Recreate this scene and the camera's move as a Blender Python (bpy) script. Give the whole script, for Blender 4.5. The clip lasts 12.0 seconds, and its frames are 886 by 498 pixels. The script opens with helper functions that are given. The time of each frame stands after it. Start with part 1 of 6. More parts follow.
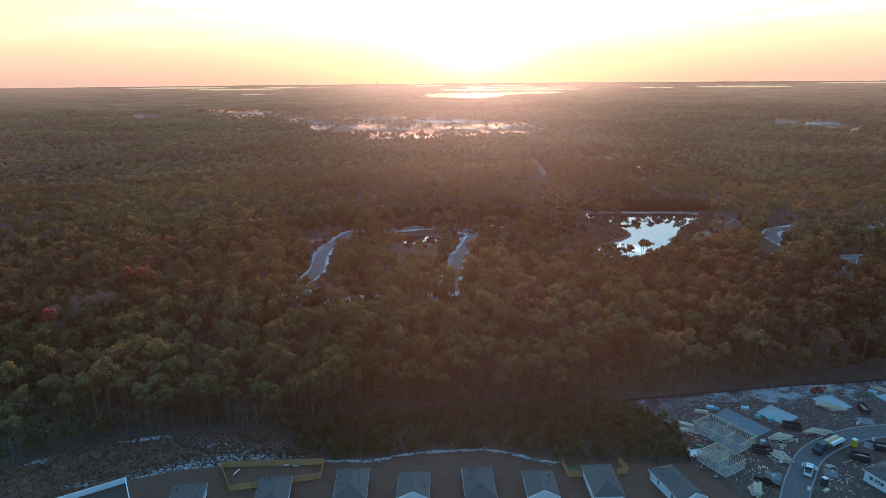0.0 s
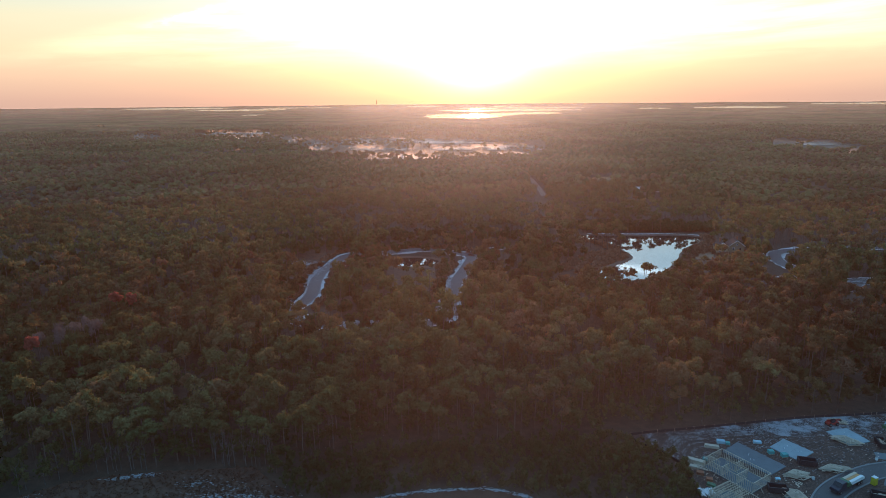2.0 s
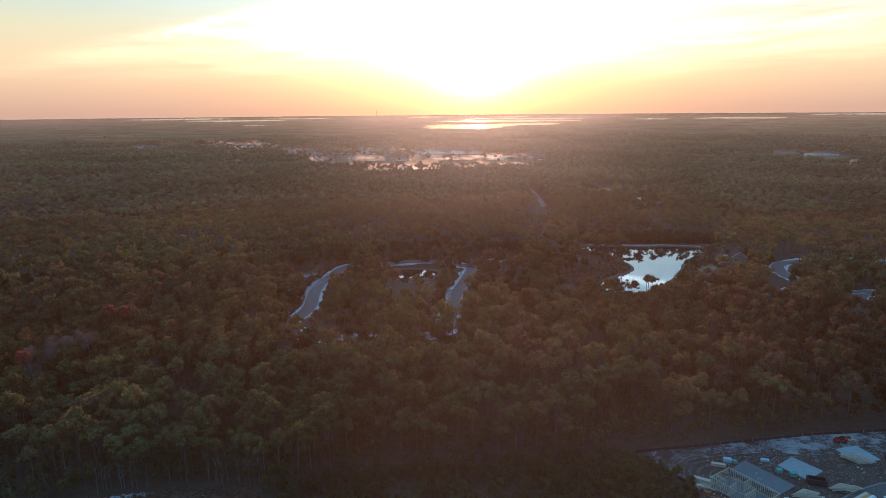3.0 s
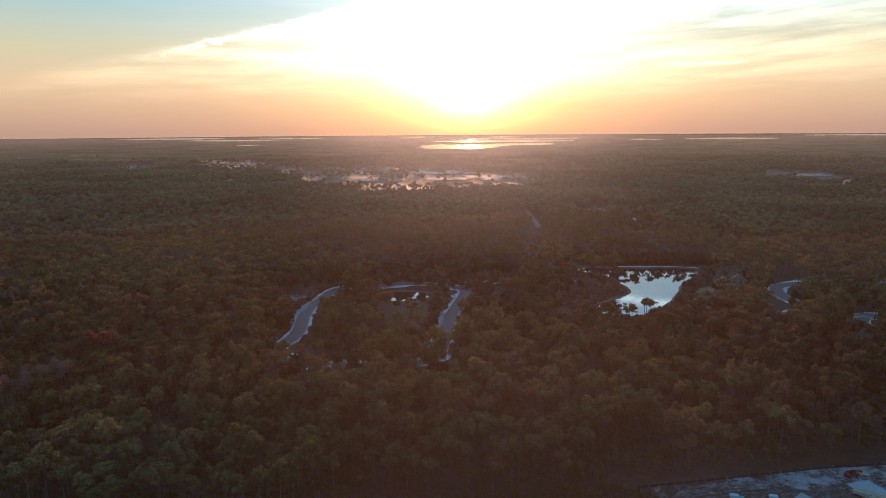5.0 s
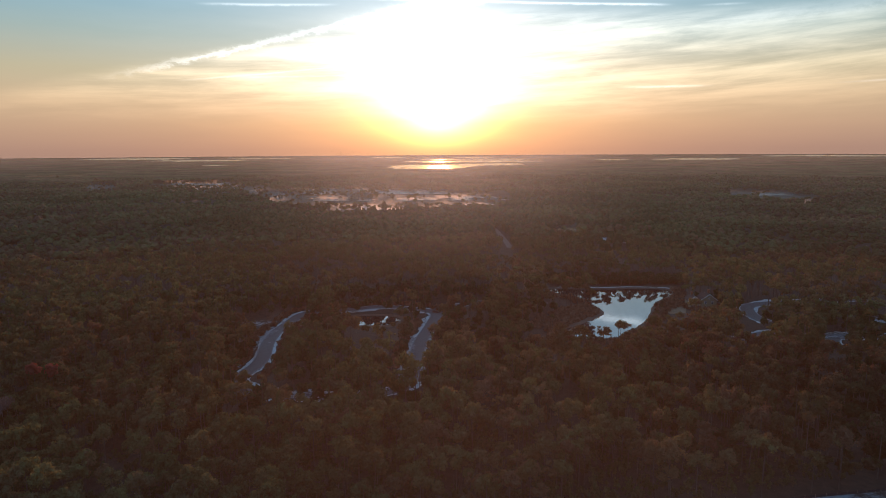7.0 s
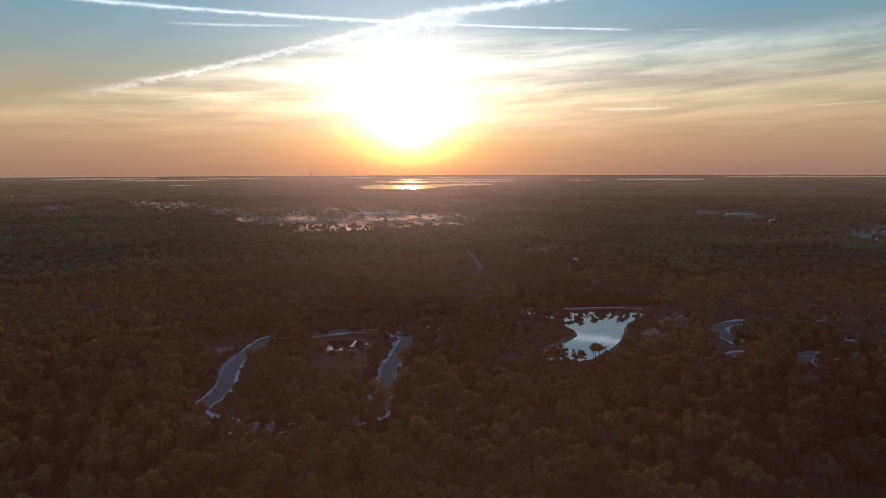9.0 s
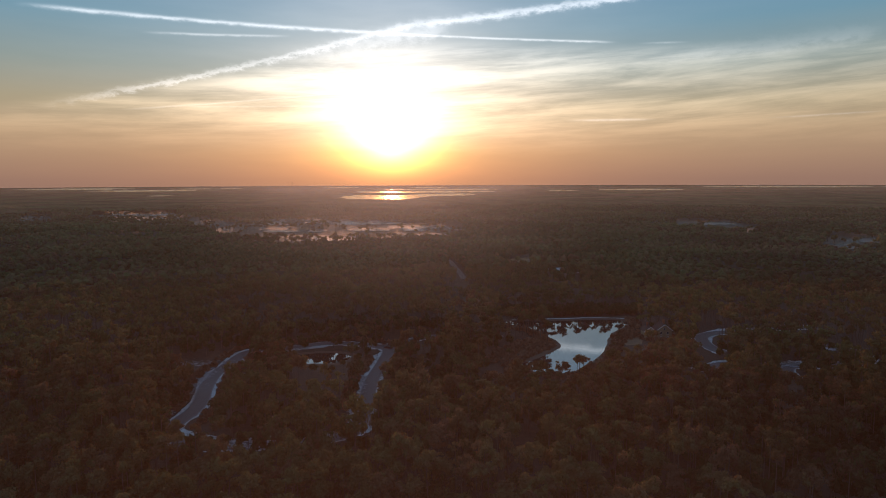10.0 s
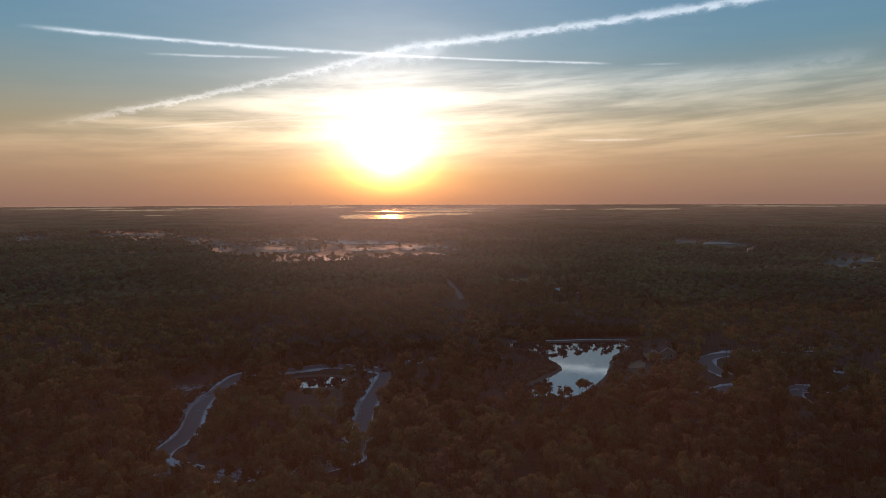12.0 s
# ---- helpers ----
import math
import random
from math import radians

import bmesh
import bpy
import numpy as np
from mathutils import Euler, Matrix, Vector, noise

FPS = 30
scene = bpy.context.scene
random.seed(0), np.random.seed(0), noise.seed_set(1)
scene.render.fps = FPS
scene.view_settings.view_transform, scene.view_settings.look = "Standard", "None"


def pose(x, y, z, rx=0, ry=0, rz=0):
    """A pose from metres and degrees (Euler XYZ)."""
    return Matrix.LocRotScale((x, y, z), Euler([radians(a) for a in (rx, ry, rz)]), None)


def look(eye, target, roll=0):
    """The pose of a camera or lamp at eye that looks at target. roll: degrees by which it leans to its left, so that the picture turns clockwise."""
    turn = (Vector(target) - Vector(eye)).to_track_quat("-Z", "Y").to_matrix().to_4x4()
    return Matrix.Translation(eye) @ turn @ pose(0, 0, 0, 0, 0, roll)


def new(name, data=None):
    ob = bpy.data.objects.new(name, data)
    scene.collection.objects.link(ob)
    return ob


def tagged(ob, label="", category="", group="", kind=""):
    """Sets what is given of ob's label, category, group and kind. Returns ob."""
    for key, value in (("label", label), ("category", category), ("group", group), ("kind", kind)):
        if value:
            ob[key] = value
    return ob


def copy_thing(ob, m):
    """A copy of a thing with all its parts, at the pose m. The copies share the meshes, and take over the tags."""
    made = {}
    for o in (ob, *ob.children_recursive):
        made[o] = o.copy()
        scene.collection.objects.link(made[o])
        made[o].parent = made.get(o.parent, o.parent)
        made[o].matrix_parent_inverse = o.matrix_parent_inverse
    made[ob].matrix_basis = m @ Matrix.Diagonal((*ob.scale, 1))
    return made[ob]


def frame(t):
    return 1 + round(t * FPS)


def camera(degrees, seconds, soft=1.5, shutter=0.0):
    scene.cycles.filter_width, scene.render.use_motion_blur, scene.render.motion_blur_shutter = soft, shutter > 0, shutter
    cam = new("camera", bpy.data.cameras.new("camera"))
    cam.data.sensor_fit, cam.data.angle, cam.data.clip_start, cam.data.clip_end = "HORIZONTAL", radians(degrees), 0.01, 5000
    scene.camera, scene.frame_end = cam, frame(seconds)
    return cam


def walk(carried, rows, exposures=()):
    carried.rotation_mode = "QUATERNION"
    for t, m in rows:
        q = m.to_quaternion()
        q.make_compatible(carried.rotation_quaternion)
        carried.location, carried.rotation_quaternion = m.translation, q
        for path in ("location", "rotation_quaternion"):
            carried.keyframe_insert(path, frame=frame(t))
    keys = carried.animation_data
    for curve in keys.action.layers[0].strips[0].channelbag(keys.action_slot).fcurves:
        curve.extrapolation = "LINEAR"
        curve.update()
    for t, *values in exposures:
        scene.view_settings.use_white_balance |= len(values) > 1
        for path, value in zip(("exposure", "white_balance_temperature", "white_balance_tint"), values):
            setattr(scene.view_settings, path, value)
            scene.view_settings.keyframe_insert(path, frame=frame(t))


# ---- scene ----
cam = camera(71.0, 12.0, 0.7)
PATH = [
    (0, (-0.153, -8.407, 97.709), (-0.265, -6.481, 97.181), -0.5),
    (0.5, (-0.158, -6.487, 97.729), (-0.269, -4.557, 97.216), -0.5),
    (1, (-0.126, -4.61, 97.751), (-0.236, -2.676, 97.253), -0.5),
    (1.5, (-0.099, -2.732, 97.744), (-0.209, -0.794, 97.261), -0.5),
    (2, (-0.099, -0.848, 97.73), (-0.208, 1.094, 97.263), -0.5),
    (2.5, (-0.124, 1.013, 97.709), (-0.233, 2.959, 97.258), -0.5),
    (3, (-0.146, 2.884, 97.71), (-0.255, 4.833, 97.275), -0.5),
    (5, (0.122, 10.653, 97.61), (0.031, 12.615, 97.236), -0.4),
    (5.5, (0.133, 12.796, 97.584), (0.054, 14.762, 97.225), -0.4),
    (6, (0.138, 15.049, 97.541), (0.086, 17.019, 97.198), -0.3),
    (6.5, (0.192, 17.246, 97.487), (0.176, 19.219, 97.159), -0.3),
    (7, (0.267, 19.372, 97.421), (0.27, 21.348, 97.109), -0.3),
    (9, (0.646, 27.708, 97.109), (0.743, 29.691, 96.86), -0.2),
    (9.5, (0.773, 29.682, 97.069), (0.909, 31.664, 96.836), -0.2),
    (10, (0.957, 31.573, 97.038), (1.111, 33.556, 96.821), -0.2),
    (10.5, (1.101, 33.356, 97.013), (1.26, 35.339, 96.811), -0.2),
    (11, (1.271, 35.139, 96.98), (1.43, 37.124, 96.794), -0.2),
    (11.5, (1.396, 36.964, 96.947), (1.557, 38.951, 96.777), -0.2),
    (12, (1.454, 38.819, 96.92), (1.615, 40.807, 96.765), -0.2),
]
EXPOSURES = [(0.0, 1.80, 6260, 11), (1.5, 1.63, 6280, 11), (3.0, 1.40, 6310, 11), (5.5, 0.95, 6400, 12), (7.0, 0.65, 6500, 14), (9.5, 0.2, 6700, 17), (12.0, 0.0, 6750, 18)]
walk(cam, [(t, look(eye, target, roll)) for t, eye, target, roll in PATH], EXPOSURES)

# ---- light: a low winter sun behind thin cirrus, open sky all round ----
SUN_AZ, SUN_EL = radians(-0.3), radians(3.45)
SUN_DIR = Vector((math.sin(SUN_AZ) * math.cos(SUN_EL), math.cos(SUN_AZ) * math.cos(SUN_EL), math.sin(SUN_EL)))


class Nodes:
    """Short-hand for building node trees."""

    def __init__(self, tree):
        self.tree = tree

    def add(self, kind, ins=(), out=0, **props):
        n = self.tree.nodes.new(kind)
        for k, v in props.items():
            setattr(n, k, v)
        for key, v in (ins.items() if isinstance(ins, dict) else enumerate(ins)):
            if isinstance(v, bpy.types.NodeSocket):
                self.tree.links.new(v, n.inputs[key])
            elif v is not None:
                n.inputs[key].default_value = v
        return n.outputs[out]

    def m(self, op, a, b=None, c=None, clamp=False):
        return self.add("ShaderNodeMath", (a, b, c), operation=op, use_clamp=clamp)

    def smooth(self, v, lo, hi, a=0.0, b=1.0):
        return self.add("ShaderNodeMapRange", {0: v, 1: lo, 2: hi, 3: a, 4: b}, interpolation_type="SMOOTHSTEP")

    def ramp(self, v, stops, mode="LINEAR"):
        n = self.tree.nodes.new("ShaderNodeValToRGB")
        n.color_ramp.interpolation = mode
        els = n.color_ramp.elements
        while len(els) < len(stops):
            els.new(0.5)
        for e, (p, c) in zip(els, stops):
            e.position, e.color = p, (*c, 1)
        self.tree.links.new(v, n.inputs[0])
        return n.outputs[0]

    def mix(self, f, a, b, how="MIX"):
        n = self.tree.nodes.new("ShaderNodeMix")
        n.data_type, n.blend_type, n.clamp_factor = "RGBA", how, False
        for i, v in ((0, f), (6, a), (7, b)):
            if isinstance(v, bpy.types.NodeSocket):
                self.tree.links.new(v, n.inputs[i])
            else:
                n.inputs[i].default_value = v if i == 0 else (*v, 1)
        return n.outputs[2]

    def noise(self, vec, scale, detail=3.0, rough=0.55, out=0, distort=0.0):
        return self.add("ShaderNodeTexNoise", {"Vector": vec, "Scale": scale, "Detail": detail, "Roughness": rough, "Distortion": distort}, out)

    def xyz(self, x, y, z):
        return self.add("ShaderNodeCombineXYZ", (x, y, z))

    def scaled(self, col, f):
        return self.add("ShaderNodeVectorMath", {0: col, 3: f}, operation="SCALE")

    def plus(self, a, b):
        return self.add("ShaderNodeVectorMath", {0: a, 1: b}, operation="ADD")


def build_world():
    world = bpy.data.worlds.new("dawn_sky")
    scene.world = world
    world.use_nodes = True
    t = world.node_tree
    t.nodes.clear()
    n = Nodes(t)
    way = n.add("ShaderNodeTexCoord", out=0)
    sep = t.nodes.new("ShaderNodeSeparateXYZ")
    t.links.new(way, sep.inputs[0])
    x, y, z = sep.outputs
    deg = 180 / math.pi
    az = n.m("MULTIPLY", n.m("ARCTAN2", x, y), deg)
    el = n.m("MULTIPLY", n.m("ARCSINE", z), deg)
    # clear sky: physical sky mixed with the measured dawn gradient
    sky = n.add("ShaderNodeTexSky", sky_type="NISHITA", sun_disc=False, sun_elevation=SUN_EL, sun_rotation=SUN_AZ,
                air_density=1.3, dust_density=2.0, ozone_density=2.0)
    sky = n.scaled(sky, 0.06)
    e01 = n.m("DIVIDE", n.m("ADD", el, 2.0), 92.0, clamp=True)
    p = lambda e: (e + 2) / 92
    front = n.ramp(e01, [(p(-2), (.25, .163, .128)), (p(0.2), (.30, .190, .144)), (p(2), (.365, .248, .170)), (p(4), (.41, .305, .196)),
                         (p(6.5), (.36, .33, .225)), (p(9.5), (.235, .32, .31)), (p(13), (.135, .305, .405)), (p(19), (.094, .275, .46)),
                         (p(45), (.095, .195, .30)), (p(90), (.075, .165, .28))])
    rear = n.ramp(e01, [(p(-2), (.060, .12, .18)), (p(4), (.075, .15, .22)), (p(14), (.060, .17, .27)), (p(45), (.055, .165, .29)), (p(90), (.075, .165, .28))])
    base = n.mix(n.smooth(y, -0.35, 0.75), rear, front)
    sky = n.mix(0.85, sky, base)
    # forward glow round the sun, thinned by the haze along the horizon
    dot = n.add("ShaderNodeVectorMath", {0: way, 1: SUN_DIR}, out=1, operation="DOT_PRODUCT")
    ang = n.m("MULTIPLY", n.m("ARCCOSINE", n.m("MINIMUM", dot, 1.0)), deg)
    wob = n.noise(n.xyz(n.m("MULTIPLY", az, 0.10), n.m("MULTIPLY", el, 0.55), 1.7), 1.0, 4.0)
    ang = n.m("MULTIPLY", ang, n.m("ADD", 0.80, n.m("MULTIPLY", wob, 0.42)))
    haze = n.smooth(el, -0.6, 2.4, 0.12, 1.0)
    inner = n.m("MULTIPLY", n.m("EXPONENT", n.m("DIVIDE", ang, -1.8)), 8.0)
    outer = n.m("MULTIPLY", n.m("EXPONENT", n.m("DIVIDE", ang, -8.5)), 0.82)
    inner = n.m("MULTIPLY", inner, haze)
    outer = n.m("MULTIPLY", outer, n.smooth(el, -1.0, 5.0, 0.72, 1.0))
    hot = n.ramp(e01, [(p(-1), (1.0, .28, .05)), (p(1.2), (1.0, .42, .07)), (p(2.6), (1.0, .68, .15)), (p(4.6), (1.0, .84, .50)), (p(9), (1.0, .95, .80))])
    sky = n.plus(sky, n.add("ShaderNodeVectorMath", {0: hot, 3: inner}, operation="SCALE"))
    warm = n.ramp(e01, [(p(-2), (1.0, .34, .10)), (p(2.5), (1.0, .50, .19)), (p(5.5), (1.0, .86, .68)), (p(10), (.98, .95, .90))])
    sky = n.plus(sky, n.add("ShaderNodeVectorMath", {0: warm, 3: outer}, operation="SCALE"))
    # cirrus: streaked veils, brightest towards the sun
    near = n.m("ADD", 0.27, n.m("MULTIPLY", n.m("EXPONENT", n.m("DIVIDE", ang, -13.0)), 1.5))
    c1 = n.noise(n.xyz(n.m("MULTIPLY", az, 0.075), n.m("SUBTRACT", n.m("MULTIPLY", el, 0.72), n.m("MULTIPLY", az, 0.03)), 4.1), 1.0, 7.0, 0.6, distort=0.2)
    edge = n.m("ADD", 11.4, n.m("MULTIPLY", az, 0.055))
    edge = n.m("SUBTRACT", edge, n.m("MULTIPLY", n.m("POWER", n.m("MAXIMUM", n.m("MULTIPLY", az, -1.0), 0.0), 1.4), 0.036))
    edge = n.m("SUBTRACT", edge, n.m("MULTIPLY", n.m("MAXIMUM", n.m("SUBTRACT", az, 8.0), 0.0), 0.115))
    body = n.smooth(n.m("SUBTRACT", el, edge), 0.7, -0.9)
    veil = n.m("MULTIPLY", n.m("MULTIPLY", body, n.smooth(el, 1.5, 7.0)), n.smooth(c1, 0.30, 0.72, 0.05, 1.0))
    veil = n.m("MULTIPLY", veil, n.m("MULTIPLY", near, 0.72))
    cloud = n.ramp(e01, [(p(0), (.9, .5, .28)), (p(5), (1.0, .72, .42)), (p(9), (.95, .88, .70)), (p(14), (.92, .96, .98))])
    sky = n.plus(sky, n.scaled(cloud, veil))
    # contrails: thin curved lines in azimuth and elevation, frayed by noise
    fray = n.noise(n.xyz(n.m("MULTIPLY", az, 0.9), n.m("MULTIPLY", el, 1.6), 8.3), 1.0, 5.0, 0.65)
    for a0, a1, e0, slope, bend, width, gain, ragged in (
            (-29.5, 3.0, 12.87, -0.036, -0.0011, 0.14, 0.50, 0.26), (0.0, 20.0, 12.87, -0.036, -0.0011, 0.085, 0.42, 0.12), (-21.0, -8.5, 12.77, 0.041, 0.0, 0.09, 0.30, 0.12),
            (21.0, 26.0, 12.5, -0.045, 0.0, 0.08, 0.20, 0.10), (-29.0, 3.0, 13.15, 0.262, 0.0, 0.20, 0.36, 1.2),
            (-2.5, 33.0, 13.40, 0.115, -0.0012, 0.26, 0.50, 1.0), (-13.0, 6.0, 12.5, 0.20, 0.0, 0.75, 0.26, 1.8),
            (15.0, 23.5, 5.55, -0.014, 0.0, 0.09, 0.24, 0.10), (-23.0, -4.0, 8.35, 0.112, 0.0, 0.07, 0.13, 0.15),
            (-20.0, -6.0, 6.9, 0.035, 0.0, 0.07, 0.10, 0.15), (31.0, 40.0, 4.6, 0.012, 0.0, 0.07, 0.10, 0.10),
            (17.0, 40.0, 9.6, 0.03, 0.0, 0.55, 0.09, 1.3)):
        line = n.m("ADD", e0, n.m("ADD", n.m("MULTIPLY", az, slope), n.m("MULTIPLY", n.m("MULTIPLY", az, az), bend)))
        off = n.m("ADD", n.m("SUBTRACT", el, line), n.m("MULTIPLY", n.m("SUBTRACT", fray, 0.5), ragged))
        core = n.m("EXPONENT", n.m("MULTIPLY", n.m("POWER", n.m("DIVIDE", n.m("ABSOLUTE", off), width), 2.0), -1.0))
        span = n.m("MULTIPLY", n.smooth(az, a0, a0 + 3 + ragged * 6), n.smooth(az, a1, a1 - 3))
        s = n.m("MULTIPLY", n.m("MULTIPLY", core, span), n.m("MULTIPLY", n.smooth(fray, 0.2, 0.62, 0.45, 1.0), gain))
        sky = n.plus(sky, n.scaled((0.95, 0.98, 1.0), s))
    bg = n.add("ShaderNodeBackground", {0: sky, 1: 1.0})
    out = t.nodes.new("ShaderNodeOutputWorld")
    t.links.new(bg, out.inputs[0])


build_world()
sun_data = bpy.data.lights.new("sun", "SUN")
sun_data.energy, sun_data.angle, sun_data.color = 2.6, radians(0.8), (1.0, 0.45, 0.22)
sun = new("sun", sun_data)
sun.matrix_world = look(SUN_DIR * 100, (0, 0, 0))

# ---- materials ----
def material(name, build):
    mat = bpy.data.materials.new(name)
    mat.use_nodes = True
    t = mat.node_tree
    t.nodes.clear()
    n = Nodes(t)
    surf = build(n)
    out = t.nodes.new("ShaderNodeOutputMaterial")
    t.links.new(surf, out.inputs[0])
    return mat


def here(n):
    return n.add("ShaderNodeNewGeometry", out=0)


def bump(n, height, strength, distance):
    return n.add("ShaderNodeBump", {"Height": height, "Strength": strength, "Distance": distance})


def plain(name, colour, rough=0.7, vary=0.25, grain=6.0, metal=0.0, relief=0.0, big=0.35):
    """A surface with variation at two scales, in world metres."""
    def build(n):
        p = here(n)
        a = n.noise(p, big, 3.0)
        b = n.noise(p, grain, 4.0)
        f = n.m("ADD", 1.0 - vary, n.m("ADD", n.m("MULTIPLY", a, vary), n.m("MULTIPLY", b, vary)))
        rnd = n.m("ADD", 0.9, n.m("MULTIPLY", n.add("ShaderNodeObjectInfo", out="Random"), 0.2))
        col = n.scaled(n.scaled((*colour,), f), rnd)
        ins = {"Base Color": col, "Roughness": n.m("ADD", rough - 0.06, n.m("MULTIPLY", b, 0.12)), "Metallic": metal}
        if relief:
            ins["Normal"] = bump(n, b, 0.6, relief)
        return n.add("ShaderNodeBsdfPrincipled", ins)
    return material(name, build)


def leaf_material(name, colours, through_light=0.3, cell=0.16):
    """Needles or leaves: hue differs from tree to tree and from tuft to tuft."""
    def build(n):
        p = here(n)
        sep = n.tree.nodes.new("ShaderNodeSeparateXYZ")
        n.tree.links.new(p, sep.inputs[0])
        flat = n.xyz(sep.outputs[0], sep.outputs[1], 0.0)
        tree = n.add("ShaderNodeTexVoronoi", {"Vector": flat, "Scale": cell}, out="Color")
        s2 = n.tree.nodes.new("ShaderNodeSeparateXYZ")
        n.tree.links.new(tree, s2.inputs[0])
        stand = n.noise(flat, 0.012, 3.0)
        wide = n.noise(n.add("ShaderNodeMapping", {"Vector": flat, "Scale": (0.7, 1.0, 1.0)}), 0.0042, 4.0, 0.55)
        pick = n.m("ADD", n.m("MULTIPLY", s2.outputs[0], 0.48), n.m("ADD", n.m("MULTIPLY", n.smooth(stand, 0.3, 0.7), 0.30), n.m("MULTIPLY", n.smooth(wide, 0.36, 0.62), 0.32)))
        col = n.ramp(pick, [(i / (len(colours) - 1), c) for i, c in enumerate(colours)])
        tuft = n.add("ShaderNodeNewGeometry", out="Random Per Island")
        f = n.m("ADD", 0.74, n.m("ADD", n.m("MULTIPLY", tuft, 0.24), n.m("MULTIPLY", s2.outputs[1], 0.30)))
        col = n.scaled(col, n.m("MULTIPLY", f, n.smooth(n.noise(flat, 0.0065, 3.0), 0.34, 0.64, 0.86, 1.42)))
        d = n.add("ShaderNodeBsdfDiffuse", {0: col})
        tr = n.add("ShaderNodeBsdfTranslucent", {0: n.scaled(col, 1.3)})
        mixd = n.add("ShaderNodeMixShader", (through_light, d, tr))
        return mixd
    return material(name, build)


PINE = [(.088, .102, .042), (.109, .116, .048), (.135, .124, .052), (.156, .119, .056), (.168, .103, .059), (.159, .081, .056)]
M_PINE = leaf_material("pine_needles", PINE, 0.22)
M_SCRUB = leaf_material("scrub_leaves", [(.062, .074, .030), (.082, .090, .037), (.105, .096, .045), (.110, .078, .048)], 0.42, 0.35)
M_RED = leaf_material("red_maple_buds", [(.30, .085, .065), (.36, .11, .08)], 0.3)
M_BARE = leaf_material("bare_twigs", [(.15, .127, .12), (.18, .155, .147), (.14, .112, .107)], 0.1)
M_DEAD = leaf_material("dead_brush_stems", [(.115, .062, .042), (.150, .085, .056), (.19, .120, .082)], 0.2, 0.4)
M_BANK = leaf_material("bank_scrub_stems", [(.19, .105, .068), (.24, .140, .090), (.27, .175, .12)], 0.2, 0.4)
M_BARK = plain("pine_bark", (.145, .110, .088), 0.9, 0.4, 3.0)
M_PALE = plain("pale_bark", (.155, .14, .125), 0.85, 0.4, 2.0)


def ground_material():
    def build(n):
        p = here(n)
        a, b, c = n.noise(p, 0.02, 4.0), n.noise(p, 0.3, 5.0, 0.65), n.noise(p, 3.0, 4.0)
        mixv = n.m("ADD", n.m("MULTIPLY", a, 0.45), n.m("MULTIPLY", b, 0.55))
        col = n.ramp(mixv, [(0.3, (.040, .030, .020)), (0.48, (.080, .053, .034)), (0.62, (.110, .072, .046)), (0.75, (.075, .074, .038))])
        col = n.scaled(col, n.m("ADD", 0.7, n.m("MULTIPLY", c, 0.6)))
        return n.add("ShaderNodeBsdfPrincipled", {"Base Color": col, "Roughness": 0.95, "Normal": bump(n, b, 0.8, 0.25)})
    return material("forest_floor", build)


def frosted(name, soil, soil2, frost_at, scale=0.5, frost=(.55, .60, .66), stretch=(1, 1, 1), rotate=0.0, crumb=False):
    """Bare soil or turf with hoar frost caught in its hollows."""
    def build(n):
        p = here(n)
        p = n.add("ShaderNodeMapping", {"Vector": p, "Rotation": (0, 0, rotate), "Scale": stretch})
        a, b, c = n.noise(p, 0.07, 3.0), n.noise(p, scale, 6.0, 0.68), n.noise(p, 5.0, 4.0, 0.6)
        col = n.ramp(b, [(0.3, soil), (0.62, soil2)])
        col = n.scaled(col, n.smooth(n.noise(p, 2.4, 5.0, 0.7), 0.36, 0.62, 0.4, 1.35) if crumb else n.m("ADD", 0.65, n.m("MULTIPLY", c, 0.7)))
        f = n.m("ADD", n.m("ADD", n.m("MULTIPLY", a, 0.55), n.m("MULTIPLY", b, 0.6)), n.m("MULTIPLY", c, 0.3))
        col = n.mix(n.smooth(f, frost_at, frost_at + 0.16), col, frost)
        return n.add("ShaderNodeBsdfPrincipled", {"Base Color": col, "Roughness": 0.9, "Normal": bump(n, b, 0.7, 0.15)})
    return material(name, build)


M_GROUND = ground_material()
M_LAWN = frosted("dormant_lawn", (.105, .046, .027), (.135, .066, .039), 1.25, 0.3)
M_SITE = frosted("graded_soil", (.050, .032, .026), (.110, .068, .050), 0.90, 0.30, (.34, .35, .38), crumb=True)
M_SITE_FROST = frosted("frosted_soil", (.050, .032, .026), (.110, .068, .050), 0.70, 0.30, (.33, .345, .375), crumb=True)
M_BRUSH = frosted("cut_brush", (.075, .036, .024), (.15, .078, .048), 1.2, 0.5)
# frost on verges and shore; its white also paints the far pool's glint
M_FROST_GLINT = frosted("frosted_verge_and_glint", (.10, .075, .05), (.22, .19, .16), 0.60, 0.45, (.60, .62, .64))
M_FROSTY = plain("hoar_frost", (.40, .42, .44), 0.9, 0.35, 3.0)
M_ASPHALT = plain("asphalt", (.15, .138, .135), 0.75, 0.25, 8.0, relief=0.01)
M_NEW_ASPHALT = plain("new_asphalt", (.085, .082, .082), 0.75, 0.25, 8.0, relief=0.01)
M_KERB = plain("concrete_kerb", (.23, .23, .23), 0.85, 0.25, 2.0)
M_CONC = plain("concrete_slab", (.30, .37, .40), 0.7, 0.3, 1.2)
M_FIELD = frosted("wet_meadow", (.06, .047, .03), (.10, .08, .05), 1.05, 0.03, (.34, .34, .34))
M_DRYGRASS = plain("dry_grass", (.27, .19, .085), 0.9, 0.35, 0.5, big=0.05)
M_YARD = plain("winter_yard", (.25, .155, .09), 0.9, 0.35, 0.8)
